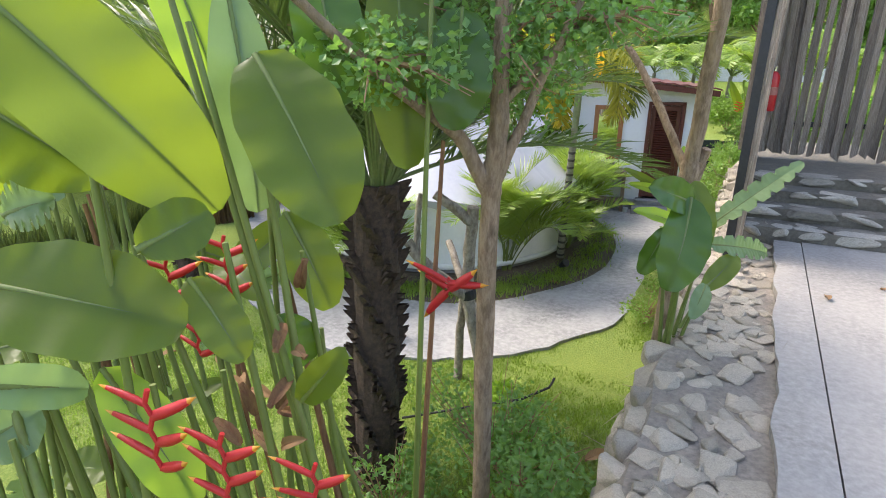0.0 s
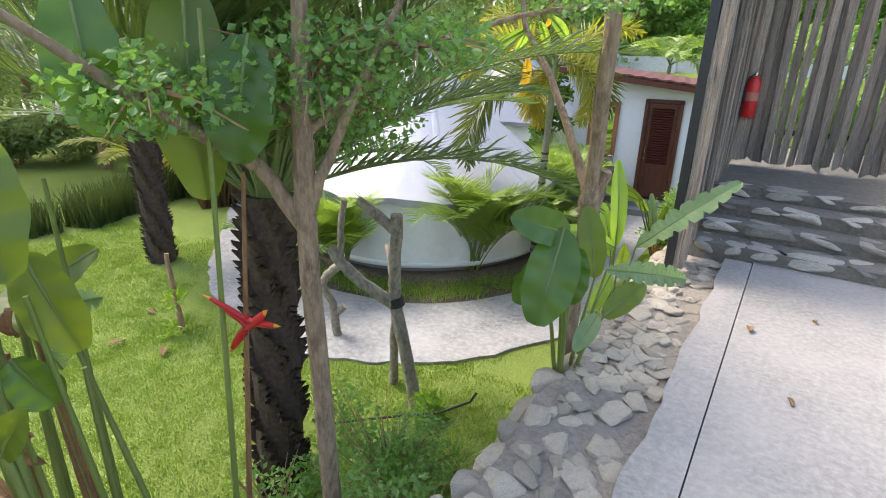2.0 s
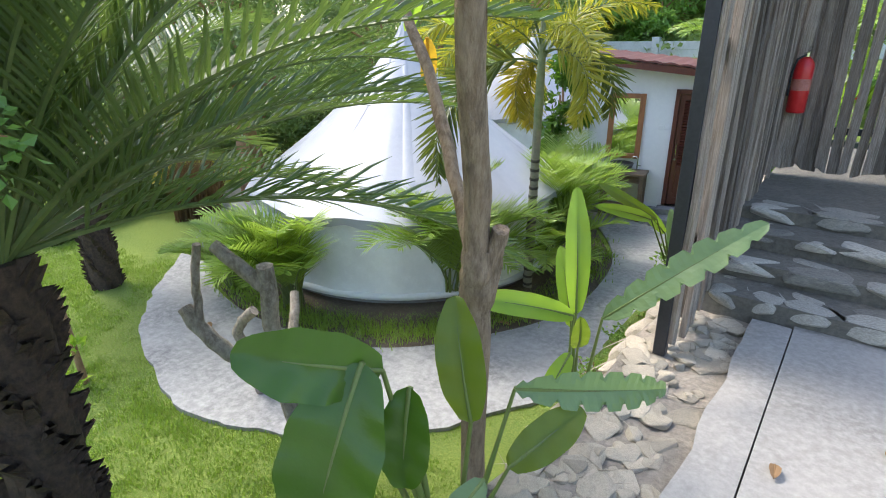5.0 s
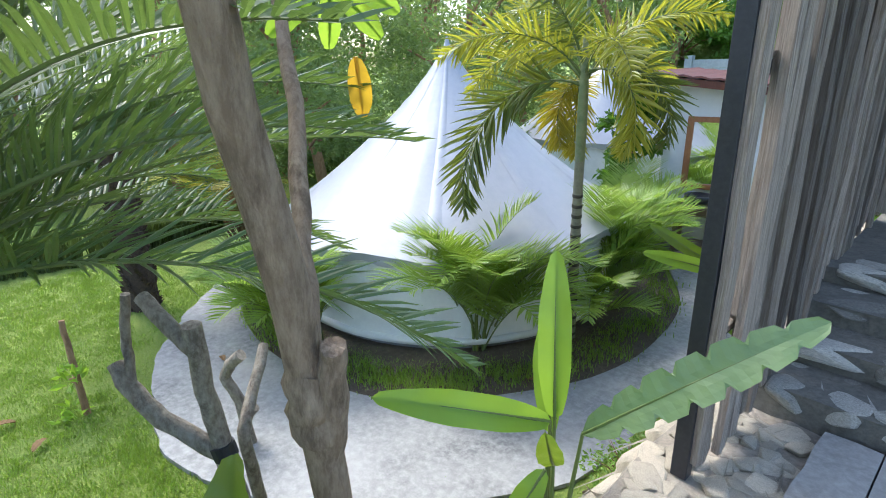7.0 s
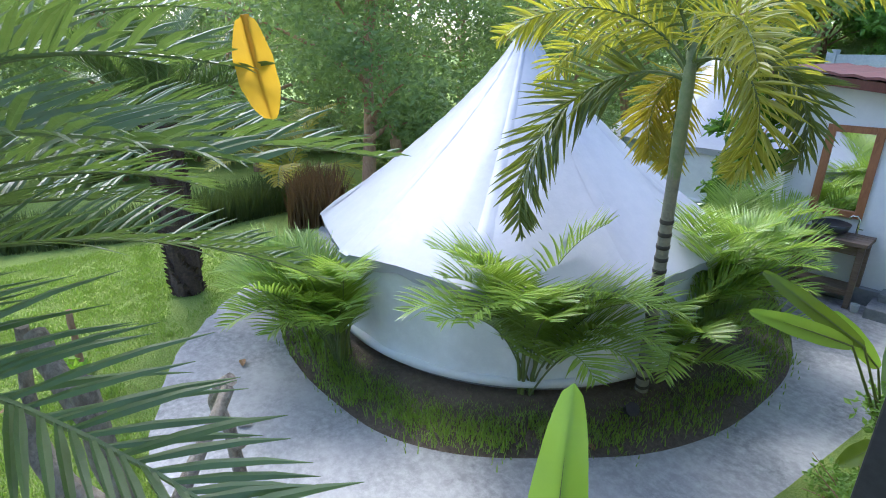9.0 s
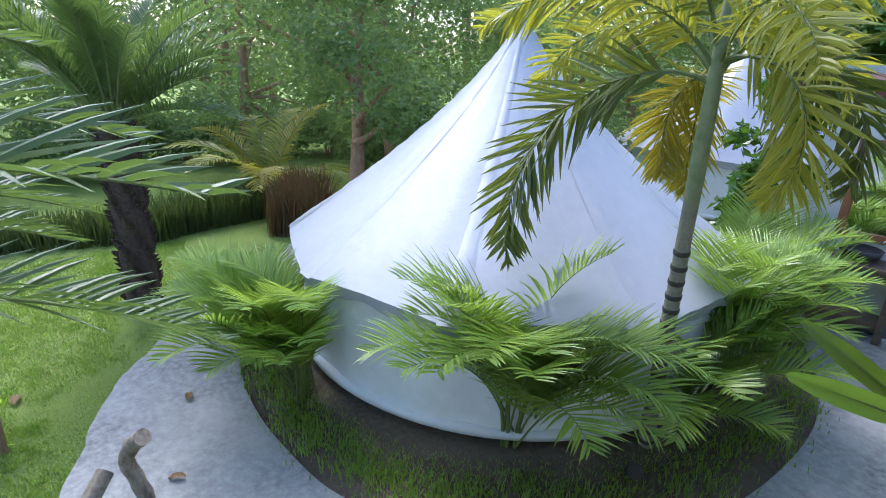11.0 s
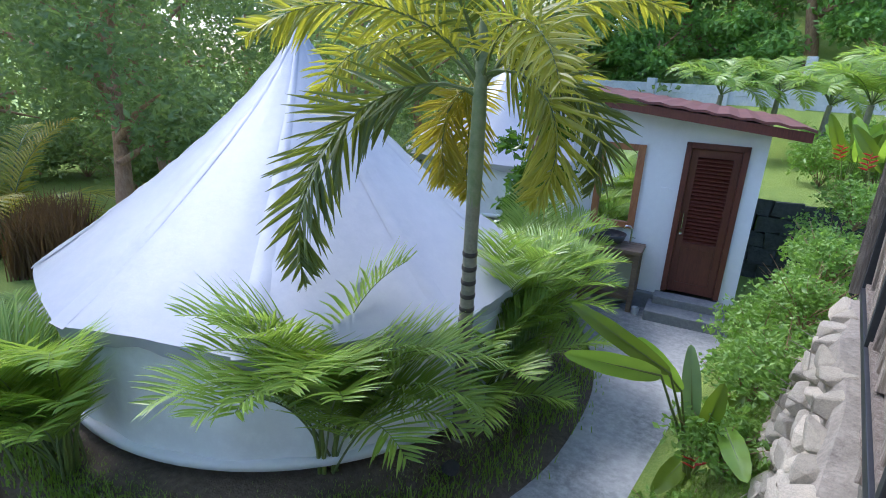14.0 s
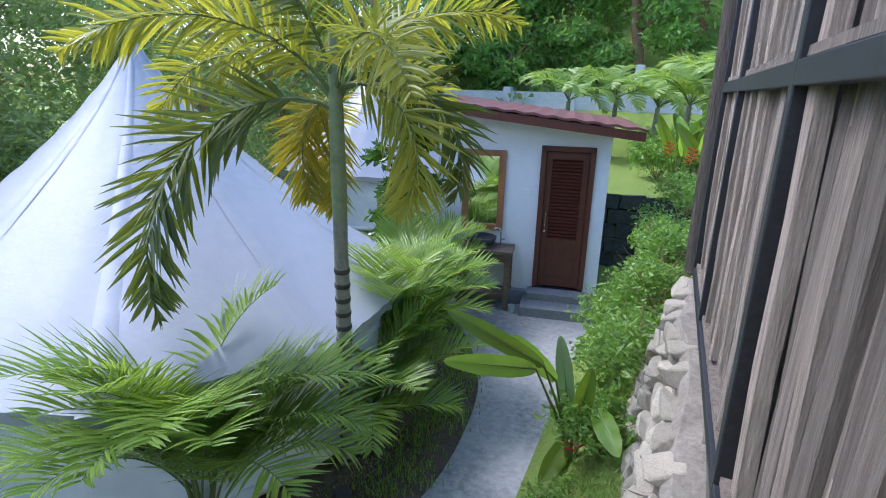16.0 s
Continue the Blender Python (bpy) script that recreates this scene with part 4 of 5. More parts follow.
twig_crown(fork, [((-1.2, 1.6, 1.62), (0.35, 0.3, 0.16), 1.2), ((-0.95, 2.1, 1.68), (0.4, 0.35, 0.22), 1.7), ((-0.62, 2.3, 1.78), (0.35, 0.3, 0.12), 1.0), ((-0.2, 2.85, 1.98), (0.35, 0.35, 0.08), 0.5), ((-1.4, 2.1, 1.6), (0.4, 0.4, 0.2), 1.3), ((-1.0, 2.4, 1.5), (0.3, 0.3, 0.2), 0.8), ((-0.9, 2.1, 2.4), (0.8, 0.7, 0.3), 1.2)], 800, 0.036, SMALLLEAF, 5, 0.75)

edge_tree = limb_tree("leaning_tree", (-0.40, 3.76, -1.05), [
    ([(-0.40, 3.74, -1.2), (-0.38, 3.73, -0.3), (-0.36, 3.72, 0.6), (-0.34, 3.69, 1.0), (-0.31, 3.61, 1.5), (-0.28, 3.53, 2.0), (-0.25, 3.43, 2.7)], 0.054, 0.042),
    ([(-0.35, 3.7, 0.95), (-0.52, 3.8, 1.25), (-0.75, 3.94, 1.6), (-1.0, 4.05, 1.9), (-1.12, 4.15, 2.2)], 0.03, 0.016),
    ([(-0.36, 3.71, 0.72), (-0.30, 3.72, 0.98), (-0.265, 3.71, 1.12)], 0.046, 0.03),
    ([(-0.345, 3.7, 0.86), (-0.342, 3.69, 0.94), (-0.338, 3.685, 1.04)], 0.064, 0.056)], BARK, "brown tree with a cut stub leaning at the terrace edge")
for k, (p, q, w, mt) in enumerate((((-1.15, 4.42, 1.72), (-1.2, 4.47, 1.49), 0.09, YELLOWLEAF), ((-1.1, 4.3, 1.95), (-1.22, 4.35, 1.75), 0.08, BRIGHTLEAF), ((-1.0, 4.25, 1.95), (-1.02, 4.45, 1.78), 0.08, BRIGHTLEAF), ((-1.05, 4.2, 1.92), (-1.3, 4.15, 1.8), 0.08, BRIGHTLEAF), ((-0.9, 4.2, 1.98), (-0.85, 4.4, 1.85), 0.08, BRIGHTLEAF), ((-0.95, 4.3, 2.0), (-1.1, 4.5, 1.9), 0.08, YELLOWLEAF))):
    o = Vector(edge_tree.location)
    part("leaf", paddle_geo(Vector(p) - o, Vector(q) - o, w, Vector((0.4, 3.6, 1.7)) - o, 0.1, 0.2, 0, 70 + k), [mt, mt], edge_tree, "yellow hanging leaf" if mt is YELLOWLEAF else "", smooth=True)

pruned = limb_tree("pruned_tree", (-1.83, 4.03, -1.35), [
    ([(-1.83, 4.03, -1.45), (-1.92, 3.98, -0.9), (-2.03, 3.94, -0.3), (-1.99, 3.9, 0.1), (-1.95, 3.88, 0.5)], 0.062, 0.05),
    ([(-2.03, 3.94, -0.35), (-2.2, 3.72, -0.1), (-2.35, 3.62, 0.08), (-2.42, 3.6, 0.2)], 0.055, 0.045),
    ([(-1.95, 3.88, 0.35), (-2.1, 3.8, 0.5), (-2.25, 3.75, 0.6)], 0.045, 0.04),
    ([(-2.25, 4.2, -1.45), (-2.2, 4.15, -0.8), (-2.14, 4.1, -0.35), (-2.5, 4.45, -0.05)], 0.045, 0.035),
    ([(-2.35, 3.64, 0.05), (-2.37, 3.66, 0.3), (-2.35, 3.7, 0.6)], 0.03, 0.025)], GREYBARK, "pruned pale tree with cut limbs tied by black strap")
g = Geo()
g.tube([(-2.0 + 1.83, 3.95 - 4.03, -0.36 + 1.35), (-2.02 + 1.83, 3.94 - 4.03, -0.28 + 1.35)], [0.068, 0.07], 12)
part("strap", g, RUBBER_SHADE, pruned, "black rubber strap")
sap = limb_tree("sapling", (-4.87, 3.6, -1.4), [([(-4.87, 3.6, -1.5), (-4.95, 3.6, -0.9), (-5.0, 3.6, -0.45)], 0.035, 0.025)], BROWNBARK, "thin cut sapling stem on the lawn")
g = Geo()
leaf_cloud(g, (0.0, -0.05, 0.45), (0.1, 0.1, 0.12), 24, 0.13, random.Random(8), 0, -0.5, 0.4)
part("leaf_rosette", g, BRIGHTLEAF, sap)
g = Geo()
leaf_cloud(g, (0.0, -0.1, 0.05), (0.12, 0.12, 0.08), 20, 0.13, random.Random(9), 0, -0.5, 0.4)
part("leaf_rosette", g, BRIGHTLEAF, sap)
post2 = limb_tree("driftwood_post", (-3.35, 4.55, -1.36), [([(-3.35, 4.55, -1.4), (-3.38, 4.52, -0.95), (-3.46, 4.45, -0.72)], 0.05, 0.045), ([(-3.46, 4.45, -0.74), (-3.4, 4.5, -0.6), (-3.3, 4.56, -0.5)], 0.045, 0.05), ([(-3.36, 4.54, -1.1), (-3.27, 4.6, -1.0)], 0.045, 0.04)], GREYBARK, "weathered cut branch stump standing by the path")

# small leaved shrub at the terrace edge, and yellow bromeliads
def shrub(name, place, radii, count, size, mat, seed, label, slim=0.6, twigs=18):
    rnd = random.Random(seed)
    ob = thing(name, place, label, "shrub")
    g = Geo()
    for _ in range(twigs):
        a, r = rnd.uniform(0, 6.3), rnd.uniform(0.3, 1)
        e = Vector((math.cos(a) * radii[0] * r, math.sin(a) * radii[1] * r, radii[2] * rnd.uniform(0.7, 1.7)))
        g.tube([(0, 0, 0), e * 0.5 + Vector((0, 0, 0.05)), e], [0.008, 0.005, 0.002], 4)
    tagged(part("twig_mass", g, BROWNBARK, ob), kind="stuff")
    g = Geo()
    for _ in range(max(3, count // 90)):
        a, r = rnd.uniform(0, 6.3), rnd.uniform(0.1, 0.75)
        c = (math.cos(a) * radii[0] * r, math.sin(a) * radii[1] * r, radii[2] * rnd.uniform(0.5, 1.3))
        leaf_cloud(g, c, [q * 0.42 for q in radii], 90, size, rnd, 0, 0.0, slim)
    part("foliage", g, mat, ob)
    return ob


shrub("shrub", (-1.05, 2.75, -1.1), (0.5, 0.5, 0.4), 1300, 0.045, SMALLLEAF, 31, "open shrub of tiny round leaves below the terrace")
shrub("shrub", (-0.75, 2.2, -1.0), (0.45, 0.4, 0.45), 900, 0.05, SMALLLEAF, 32, "open shrub of tiny round leaves below the terrace")
shrub("shrub", (-1.75, 2.3, -1.35), (0.4, 0.4, 0.35), 700, 0.05, SMALLLEAF, 33, "small creeping shrub at the foot of the date palm")
shrub("shrub", (-1.3, 2.95, -1.25), (0.6, 0.5, 0.5), 1500, 0.045, SMALLLEAF, 35, "open shrub of tiny round leaves below the terrace", 0.6, 34)
shrub("bromeliad", (-1.65, 3.85, -1.35), (0.16, 0.16, 0.14), 110, 0.13, BRIGHTLEAF, 34, "pale yellow-green bromeliads under the pruned tree", 0.3, 4)
for k, (x, y, z, r, n, s) in enumerate(((-0.62, 9.4, -0.95, 0.45, 1700, 0.06), (-0.6, 8.4, -0.9, 0.4, 1500, 0.06), (-0.7, 10.5, -0.9, 0.55, 1900, 0.065), (-0.45, 11.6, -0.8, 0.55, 1700, 0.065), (-0.5, 7.5, -1.1, 0.35, 900, 0.06), (-0.78, 7.1, -1.4, 0.3, 900, 0.05), (-0.72, 8.0, -1.35, 0.32, 900, 0.05), (-0.85, 6.4, -1.4, 0.3, 700, 0.045), (-0.35, 12.7, -0.6, 0.6, 1500, 0.07), (-0.42, 9.0, -0.5, 0.4, 1500, 0.06), (-0.38, 10.2, -0.42, 0.45, 1700, 0.06), (-0.3, 11.2, -0.3, 0.5, 1700, 0.065), (-0.15, 13.4, -0.1, 0.6, 1700, 0.07))):
    shrub("bank_creeper", (x, y, z), (r, r * 1.3, r * 0.75), n, s, BANKLEAF, 40 + k, "bright green creeper covering the bank beside the path", 0.55)

# ---- heliconias and banana-like plants ----
def leafy(name, place, label, leaves, eye, stem_root=None, seed=0):
    """leaves: base, tip, width, material, torn."""
    ob = thing(name, place, label, "plant")
    o = Vector(place)
    for k, (b, t, w, mt, torn) in enumerate(leaves):
        b, t = Vector(b), Vector(t)
        lf = part("leaf", paddle_geo(b - o, t - o, w, Vector(eye) - o, 0.14, 0.22, torn, seed + k), [mt, STEM], ob, smooth=not torn)
        if stem_root:
            r = Vector(stem_root) + Vector((0.03 * math.sin(k * 2.1), 0.03 * math.cos(k * 2.1), 0))
            g = Geo()
            pts = [r - o, (r.lerp(b, 0.55) + Vector((0, 0, 0.06))) - o, b - o]
            g.tube([pts[0], pts[0].lerp(pts[1], 0.5), pts[1], pts[1].lerp(pts[2], 0.5), pts[2]], [0.016, 0.014, 0.012, 0.009, 0.007], 7)
            part("stalk", g, STEM, ob, smooth=True)
    return ob


BL, YL, DL, PL = BIGLEAF, BRIGHTLEAF, DARKLEAF, PALELEAF
HELI_LEAVES = [
    ((-1.3, 0.46, 1.8), (-1.1, 0.82, 1.27), 0.27, BL, 0), ((-1.5, 0.52, 1.55), (-1.36, 0.7, 1.34), 0.22, BL, 0),
    ((-1.12, 1.0, 1.63), (-0.89, 1.01, 1.22), 0.27, BL, 0), ((-1.23, 1.03, 1.79), (-1.22, 1.04, 1.2), 0.17, PL, 0),
    ((-1.05, 0.58, 1.25), (-1.01, 0.73, 1.3), 0.12, BL, 0), ((-1.44, 0.42, 1.16), (-1.1, 0.69, 1.02), 0.25, BL, 0),
    ((-1.28, 0.57, 0.91), (-1.12, 0.65, 0.51), 0.15, YL, 0), ((-1.17, 0.76, 1.1), (-1.04, 0.79, 0.89), 0.12, BL, 0),
    ((-0.99, 0.92, 0.71), (-0.86, 0.97, 0.89), 0.10, BL, 0), ((-1.24, 1.16, 1.17), (-1.12, 1.21, 0.85), 0.17, BL, 0),
    ((-1.17, 0.28, 1.06), (-1.2, 0.5, 0.92), 0.09, PL, 0), ((-1.48, 0.35, 0.75), (-1.42, 0.48, 0.8), 0.16, PL, 0),
    ((-1.2, 1.05, 0.87), (-1.15, 1.12, 0.69), 0.14, DL, 0), ((-1.72, 0.55, 1.45), (-1.62, 0.79, 1.31), 0.17, BL, 0),
    ((-1.25, 1.81, 2.0), (-1.17, 1.74, 1.22), 0.27, BL, 0), ((-0.99, 1.85, 1.8), (-0.97, 1.75, 1.38), 0.24, DL, 0),
    ((-1.34, 1.48, 1.95), (-1.27, 1.48, 1.47), 0.23, DL, 0), ((-1.6, 1.1, 2.0), (-1.5, 1.2, 1.45), 0.2, YL, 0)]
heli = leafy("heliconia_clump", (-1.1, 0.9, -1.0), "dense heliconia clump with broad green leaves and red flowers", HELI_LEAVES, (0.2, 0.2, 1.7), None, 500)
o = Vector(heli.location)
rnd = random.Random(71)
for k in range(22):
    b = Vector((rnd.uniform(-2.4, -1.45), rnd.uniform(0.3, 1.5), rnd.uniform(0.1, 1.5)))
    t = b + Vector((rnd.uniform(-0.35, 0.35), rnd.uniform(-0.3, 0.3), rnd.uniform(-0.35, 0.25)))
    part("leaf", paddle_geo(b - o, t - o, rnd.uniform(0.09, 0.17), Vector((rnd.uniform(-1, 1), 0, 2.5)) - o, 0.2, 0.3, k % 3, 900 + k), [(BIGLEAF, DARKLEAF, PALELEAF)[k % 3], STEM], heli, smooth=True)
for k in range(14):
    b = Vector((rnd.uniform(-1.35, -0.95), rnd.uniform(0.7, 1.1), rnd.uniform(0.5, 1.15)))
    t = b + Vector((rnd.uniform(-0.12, 0.12), rnd.uniform(-0.1, 0.1), rnd.uniform(-0.12, 0.1)))
    part("dry_bract", paddle_geo(b - o, t - o, 0.035, Vector((0, 0, 2)) - o, 0.3, 0.6, 0, 940 + k), [DRYLEAF if k % 2 else REDSTEM, REDSTEM], heli, "withered brown bract", smooth=True)
HELI_STEMS = [
    ((-0.96, 0.95, 0.34), (-1.21, 0.89, 1.7)), ((-1.04, 0.94, 0.66), (-1.27, 0.89, 1.78)), ((-1.04, 0.86, 0.38), (-1.12, 0.84, 1.18)),
    ((-1.02, 0.96, 0.62), (-1.13, 0.99, 1.62)), ((-1.08, 1.62, -0.28), (-1.03, 1.71, 1.87)), ((-1.09, 1.68, -0.33), (-1.05, 1.82, 1.33)),
    ((-1.31, 0.73, 0.36), (-1.44, 0.71, 1.36)), ((-1.36, 0.63, 0.42), (-1.58, 0.62, 0.92)), ((-1.41, 0.53, 0.48), (-1.61, 0.54, 1.01)),
    ((-1.14, 0.81, 0.37), (-1.31, 0.73, 1.15)), ((-1.35, 0.86, 0.23), (-1.47, 0.85, 0.81)), ((-1.1, 1.16, 0.1), (-1.27, 1.13, 1.17)),
    ((-1.17, 1.36, -0.11), (-1.41, 1.27, 0.9)), ((-1.34, 0.41, 0.61), (-1.53, 0.46, 0.98)), ((-1.51, 0.78, 0.22), (-1.72, 0.81, 0.68)),
    ((-1.39, 1.06, 0.04), (-1.56, 1.09, 0.77)), ((-1.09, 1.03, 0.21), (-1.11, 1.01, 0.66)), ((-1.76, 0.72, 0.15), (-1.9, 0.89, 0.85))]
o = Vector(heli.location)
rnd = random.Random(77)
stems = [(Vector(a), Vector(b)) for a, b in HELI_STEMS]
for _ in range(46):
    a = Vector((rnd.uniform(-2.3, -1.05), rnd.uniform(0.2, 1.3), -0.2))
    stems.append((a, a + Vector((rnd.uniform(-0.3, 0.05), rnd.uniform(-0.1, 0.1), rnd.uniform(0.9, 1.7)))))
for k, (a, b) in enumerate(stems):
    root = a + (a - b) * (max(0.0, a.z + 1.05) / max(0.3, b.z - a.z)) * 0.6
    root.z = -1.05
    g = Geo()
    pts = [root, a.lerp(root, 0.45) + Vector((0.01, 0, 0)), a, a.lerp(b, 0.5), b]
    g.tube([p - o for p in pts], [0.017, 0.016, 0.014, 0.011, 0.008], 8)
    part("stem", g, REDSTEM if k % 6 == 5 else STEM, heli, smooth=True)


def bract_flower(place, size, seed, label, hang=1, bracts=6, star=False):
    """A zigzag stalk of red boat-shaped bracts with orange tips."""
    rnd = random.Random(seed)
    ob = thing("heliconia_flower", place, label, "flower", "heliconia flowers")
    pts = [Vector((0, 0, 0.0))]
    g = Geo()
    for k in range(bracts):
        s = 1 if k % 2 else -1
        pts.append(pts[-1] + Vector((0.08 * s * size, 0.05 * s * size, -hang * size * 0.28)))
    g.tube(pts, [0.05 * size] * len(pts), 6)
    part("stalk", g, REDBRACT, ob)
    for k in range(bracts):
        s = 1 if k % 2 else -1
        d = Vector((0.85 * s, 0.25 * s + rnd.uniform(-0.25, 0.25), 0.35 if not star else rnd.uniform(-0.9, 0.9))).normalized()
        b = pts[k + 1]
        ln = size * rnd.uniform(0.75, 1.15)
        up = d.cross(Vector((0.2, 1, 0.1))).normalized()
        lat = d.cross(up)
        g = Geo()
        rows = []
        for i in range(6):
            q = i / 5
            w = size * 0.15 * (1 - q) ** 0.7 * (0.75 + q)
            c = b + d * ln * q + up * 0.12 * ln * q * q
            rows.append([c + up * w, c + lat * w * 0.6, c - up * w * 0.8, c - lat * w * 0.6])
        g.strip(rows[:5], 0, True)
        g.strip(rows[4:], 1, True)
        part("bract", g, [REDBRACT, ORANGEBRACT], ob, smooth=True)
    return ob


bract_flower((-0.95, 1.70, 0.82), 0.17, 1, "star-shaped red heliconia flower with orange tips", 0.25, 5, True)
for k, (p, s) in enumerate((((-0.91, 0.61, 0.84), 0.12), ((-1.02, 0.53, 0.96), 0.12), ((-0.79, 0.76, 0.70), 0.12), ((-1.2, 0.9, 1.17), 0.1), ((-1.28, 0.78, 1.13), 0.1), ((-1.26, 0.82, 0.98), 0.09))):
    bract_flower(p, s, 10 + k, "red hanging heliconia flower with pointed bracts", 1, 6)

EDGE_LEAVES = [
    ((-0.25, 3.05, 0.95), (-0.28, 2.86, 0.48), 0.26, DL, 0), ((-0.24, 3.11, 0.9), (-0.43, 2.81, 1.03), 0.18, DL, 0), ((-0.21, 3.18, 0.82), (-0.2, 3.13, 0.51), 0.15, DL, 0),
    ((-0.36, 3.1, 0.75), (-0.45, 2.99, 0.5), 0.14, DL, 0), ((-0.19, 3.73, 0.51), (0.19, 4.34, 0.33), 0.15, PL, 2), ((-0.15, 3.64, 0.23), (0.01, 3.9, 0.41), 0.15, BL, 0),
    ((-0.17, 3.42, 0.57), (-0.28, 3.48, 0.96), 0.15, BL, 0), ((-0.13, 3.44, 0.34), (-0.17, 3.2, 0.2), 0.11, PL, 0)]
leafy("heliconia_plant", (-0.32, 3.55, -0.6), "heliconia with large glossy drooping leaves at the rubble wall", EDGE_LEAVES, (0.65, 1.5, 1.7), (-0.33, 3.5, -0.5), 600)
LATE_LEAVES = [
    ((-0.25, 4.72, 0.35), (0.35, 5.15, 0.88), 0.17, PL, 1), ((-0.42, 4.78, 0.3), (-0.52, 4.88, 0.98), 0.13, YL, 0), ((-0.42, 4.75, 0.3), (-0.72, 4.1, 0.58), 0.13, YL, 0),
    ((-0.45, 4.8, 0.2), (-0.62, 4.95, 0.6), 0.11, YL, 0), ((-0.36, 4.7, 0.15), (-0.3, 4.55, 0.42), 0.10, BL, 0), ((-0.4, 4.7, 0.1), (-0.48, 4.55, -0.2), 0.12, YL, 0)]
leafy("young_heliconia", (-0.4, 4.75, -0.9), "young heliconia with bright upright and torn leaves by the fence post", LATE_LEAVES, (0.5, 3.2, 1.7), (-0.4, 4.75, -0.8), 620)
PATH_LEAVES = [
    ((-0.98, 7.9, -0.08), (-1.40, 7.39, 0.12), 0.13, YL, 0), ((-0.95, 8.0, -0.1), (-1.56, 7.8, 0.25), 0.12, BL, 0), ((-0.9, 8.2, -0.3), (-1.2, 8.1, 0.02), 0.12, YL, 0),
    ((-0.82, 8.4, -0.65), (-0.95, 8.5, -0.1), 0.12, PL, 0), ((-0.75, 8.4, -0.7), (-0.68, 8.3, -0.2), 0.13, BL, 0), ((-0.62, 8.3, -0.5), (-0.42, 7.9, -0.55), 0.15, YL, 0),
    ((-0.8, 8.9, -0.9), (-0.6, 9.0, -0.6), 0.14, BL, 0), ((-0.85, 8.7, -1.1), (-0.95, 8.2, -1.15), 0.15, BL, 0)]
leafy("path_heliconia", (-0.78, 8.6, -1.4), "heliconia with long arching leaves beside the path", PATH_LEAVES, (-0.3, 4.8, 1.6), (-0.78, 8.6, -1.3), 640)
bract_flower((-0.74, 8.35, -0.72), 0.1, 31, "red hanging flower of the path heliconia", 1, 7)

# rope fence
rope = thing("rope_fence", (-1.3, 0.45, -0.2), "pale rope strung from a wooden stake", "fence")
g = Geo()
g.tube([(-0.4, -0.3, 0.78), (-0.05, 0.0, 0.7), (0.35, 0.1, 0.6)], [0.008] * 3, 6)
part("rope", g, ROPE, rope)
g = Geo()
g.tube([(-0.09, 0, -0.9), (-0.07, 0, 0.74)], [0.018, 0.016], 8)
part("stake", g, BARK, rope)

# garden lamp and drip hose
spot = thing("garden_spotlight", (-2.25, 7.55, -1.36), "small black garden spotlight at the foot of the palm", "lamp")
g = Geo()
g.tube([(0, 0, 0), (0, 0, 0.09)], [0.012, 0.012], 8)
part("spike", g, RUBBER_SHADE, spot)
g = Geo()
g.tube([(-0.05, 0.03, 0.07), (0.0, 0.0, 0.12), (0.05, -0.03, 0.17)], [0.035, 0.05, 0.06], 14)
part("head", g, RUBBER_SHADE, spot, smooth=True)
hose = thing("drip_hose", (-1.5, 3.7, -1.3), "black irrigation hose lying over the grass", "hose")
g = Geo()
g.tube([(-0.75, -0.5, 0.05), (-0.3, -0.2, 0.13), (0.1, 0.05, 0.2), (0.3, 0.2, 0.3), (0.32, 0.27, 0.36)], [0.011] * 5, 7)
part("tube", g, RUBBER_SHADE, hose)


# ---- hedges and background trees ----
def blade_hedge(place, length, depth, height, az, mat, seed, label):
    rnd = random.Random(seed)
    ob = thing("hedge", place, label, "hedge")
    g = Geo()
    u, v = heading(az), heading(az - 90)
    for _ in range(int(length * depth * 900)):
        p = u * rnd.uniform(-length / 2, length / 2) + v * rnd.uniform(-depth / 2, depth / 2)
        h = height * rnd.uniform(0.55, 1.1)
        d = Vector((rnd.gauss(0, 0.16), rnd.gauss(0, 0.16), 0)) * h
        s = Vector((rnd.uniform(-1, 1), rnd.uniform(-1, 1), 0)).normalized() * 0.012
        m = p + d * 0.4 + Vector((0, 0, h * 0.6))
        g.face((p - s, p + s, m + s, m - s))
        g.face((m - s, m + s, p + d + Vector((0, 0, h))))
    tagged(part("foliage", g, mat, ob), kind="stuff")


blade_hedge((-10.2, 5.9, -1.42), 2.6, 0.7, 0.75, 20, HEDGELEAF, 91, "dark green upright hedge behind the lawn")
blade_hedge((-9.6, 7.4, -1.42), 1.6, 0.8, 1.0, 60, BROWNGRASS, 92, "clump of brown-red ornamental grass")
blade_hedge((-10.2, 3.3, -1.42), 2.4, 0.6, 0.6, -10, HEDGELEAF, 93, "dark green upright hedge behind the lawn")

coco = thing("coconut_palm", (-11.6, 7.4, -1.4), "young coconut palm with arching yellow-green fronds", "palm")
for k in range(9):
    pts = path_of((0, 0, 0), k * 40 + 10, 80 - 4 * k, 2.4, 60 + 5 * k, 14)
    part("frond", frond_geo(pts, 34, 0.55, 0.04, 0.2, 0.3, 0.6, 0.6, 0.1, 0.025, 900 + k), [FOXTAIL if k % 3 else YELLOWFROND, RACHIS], coco)


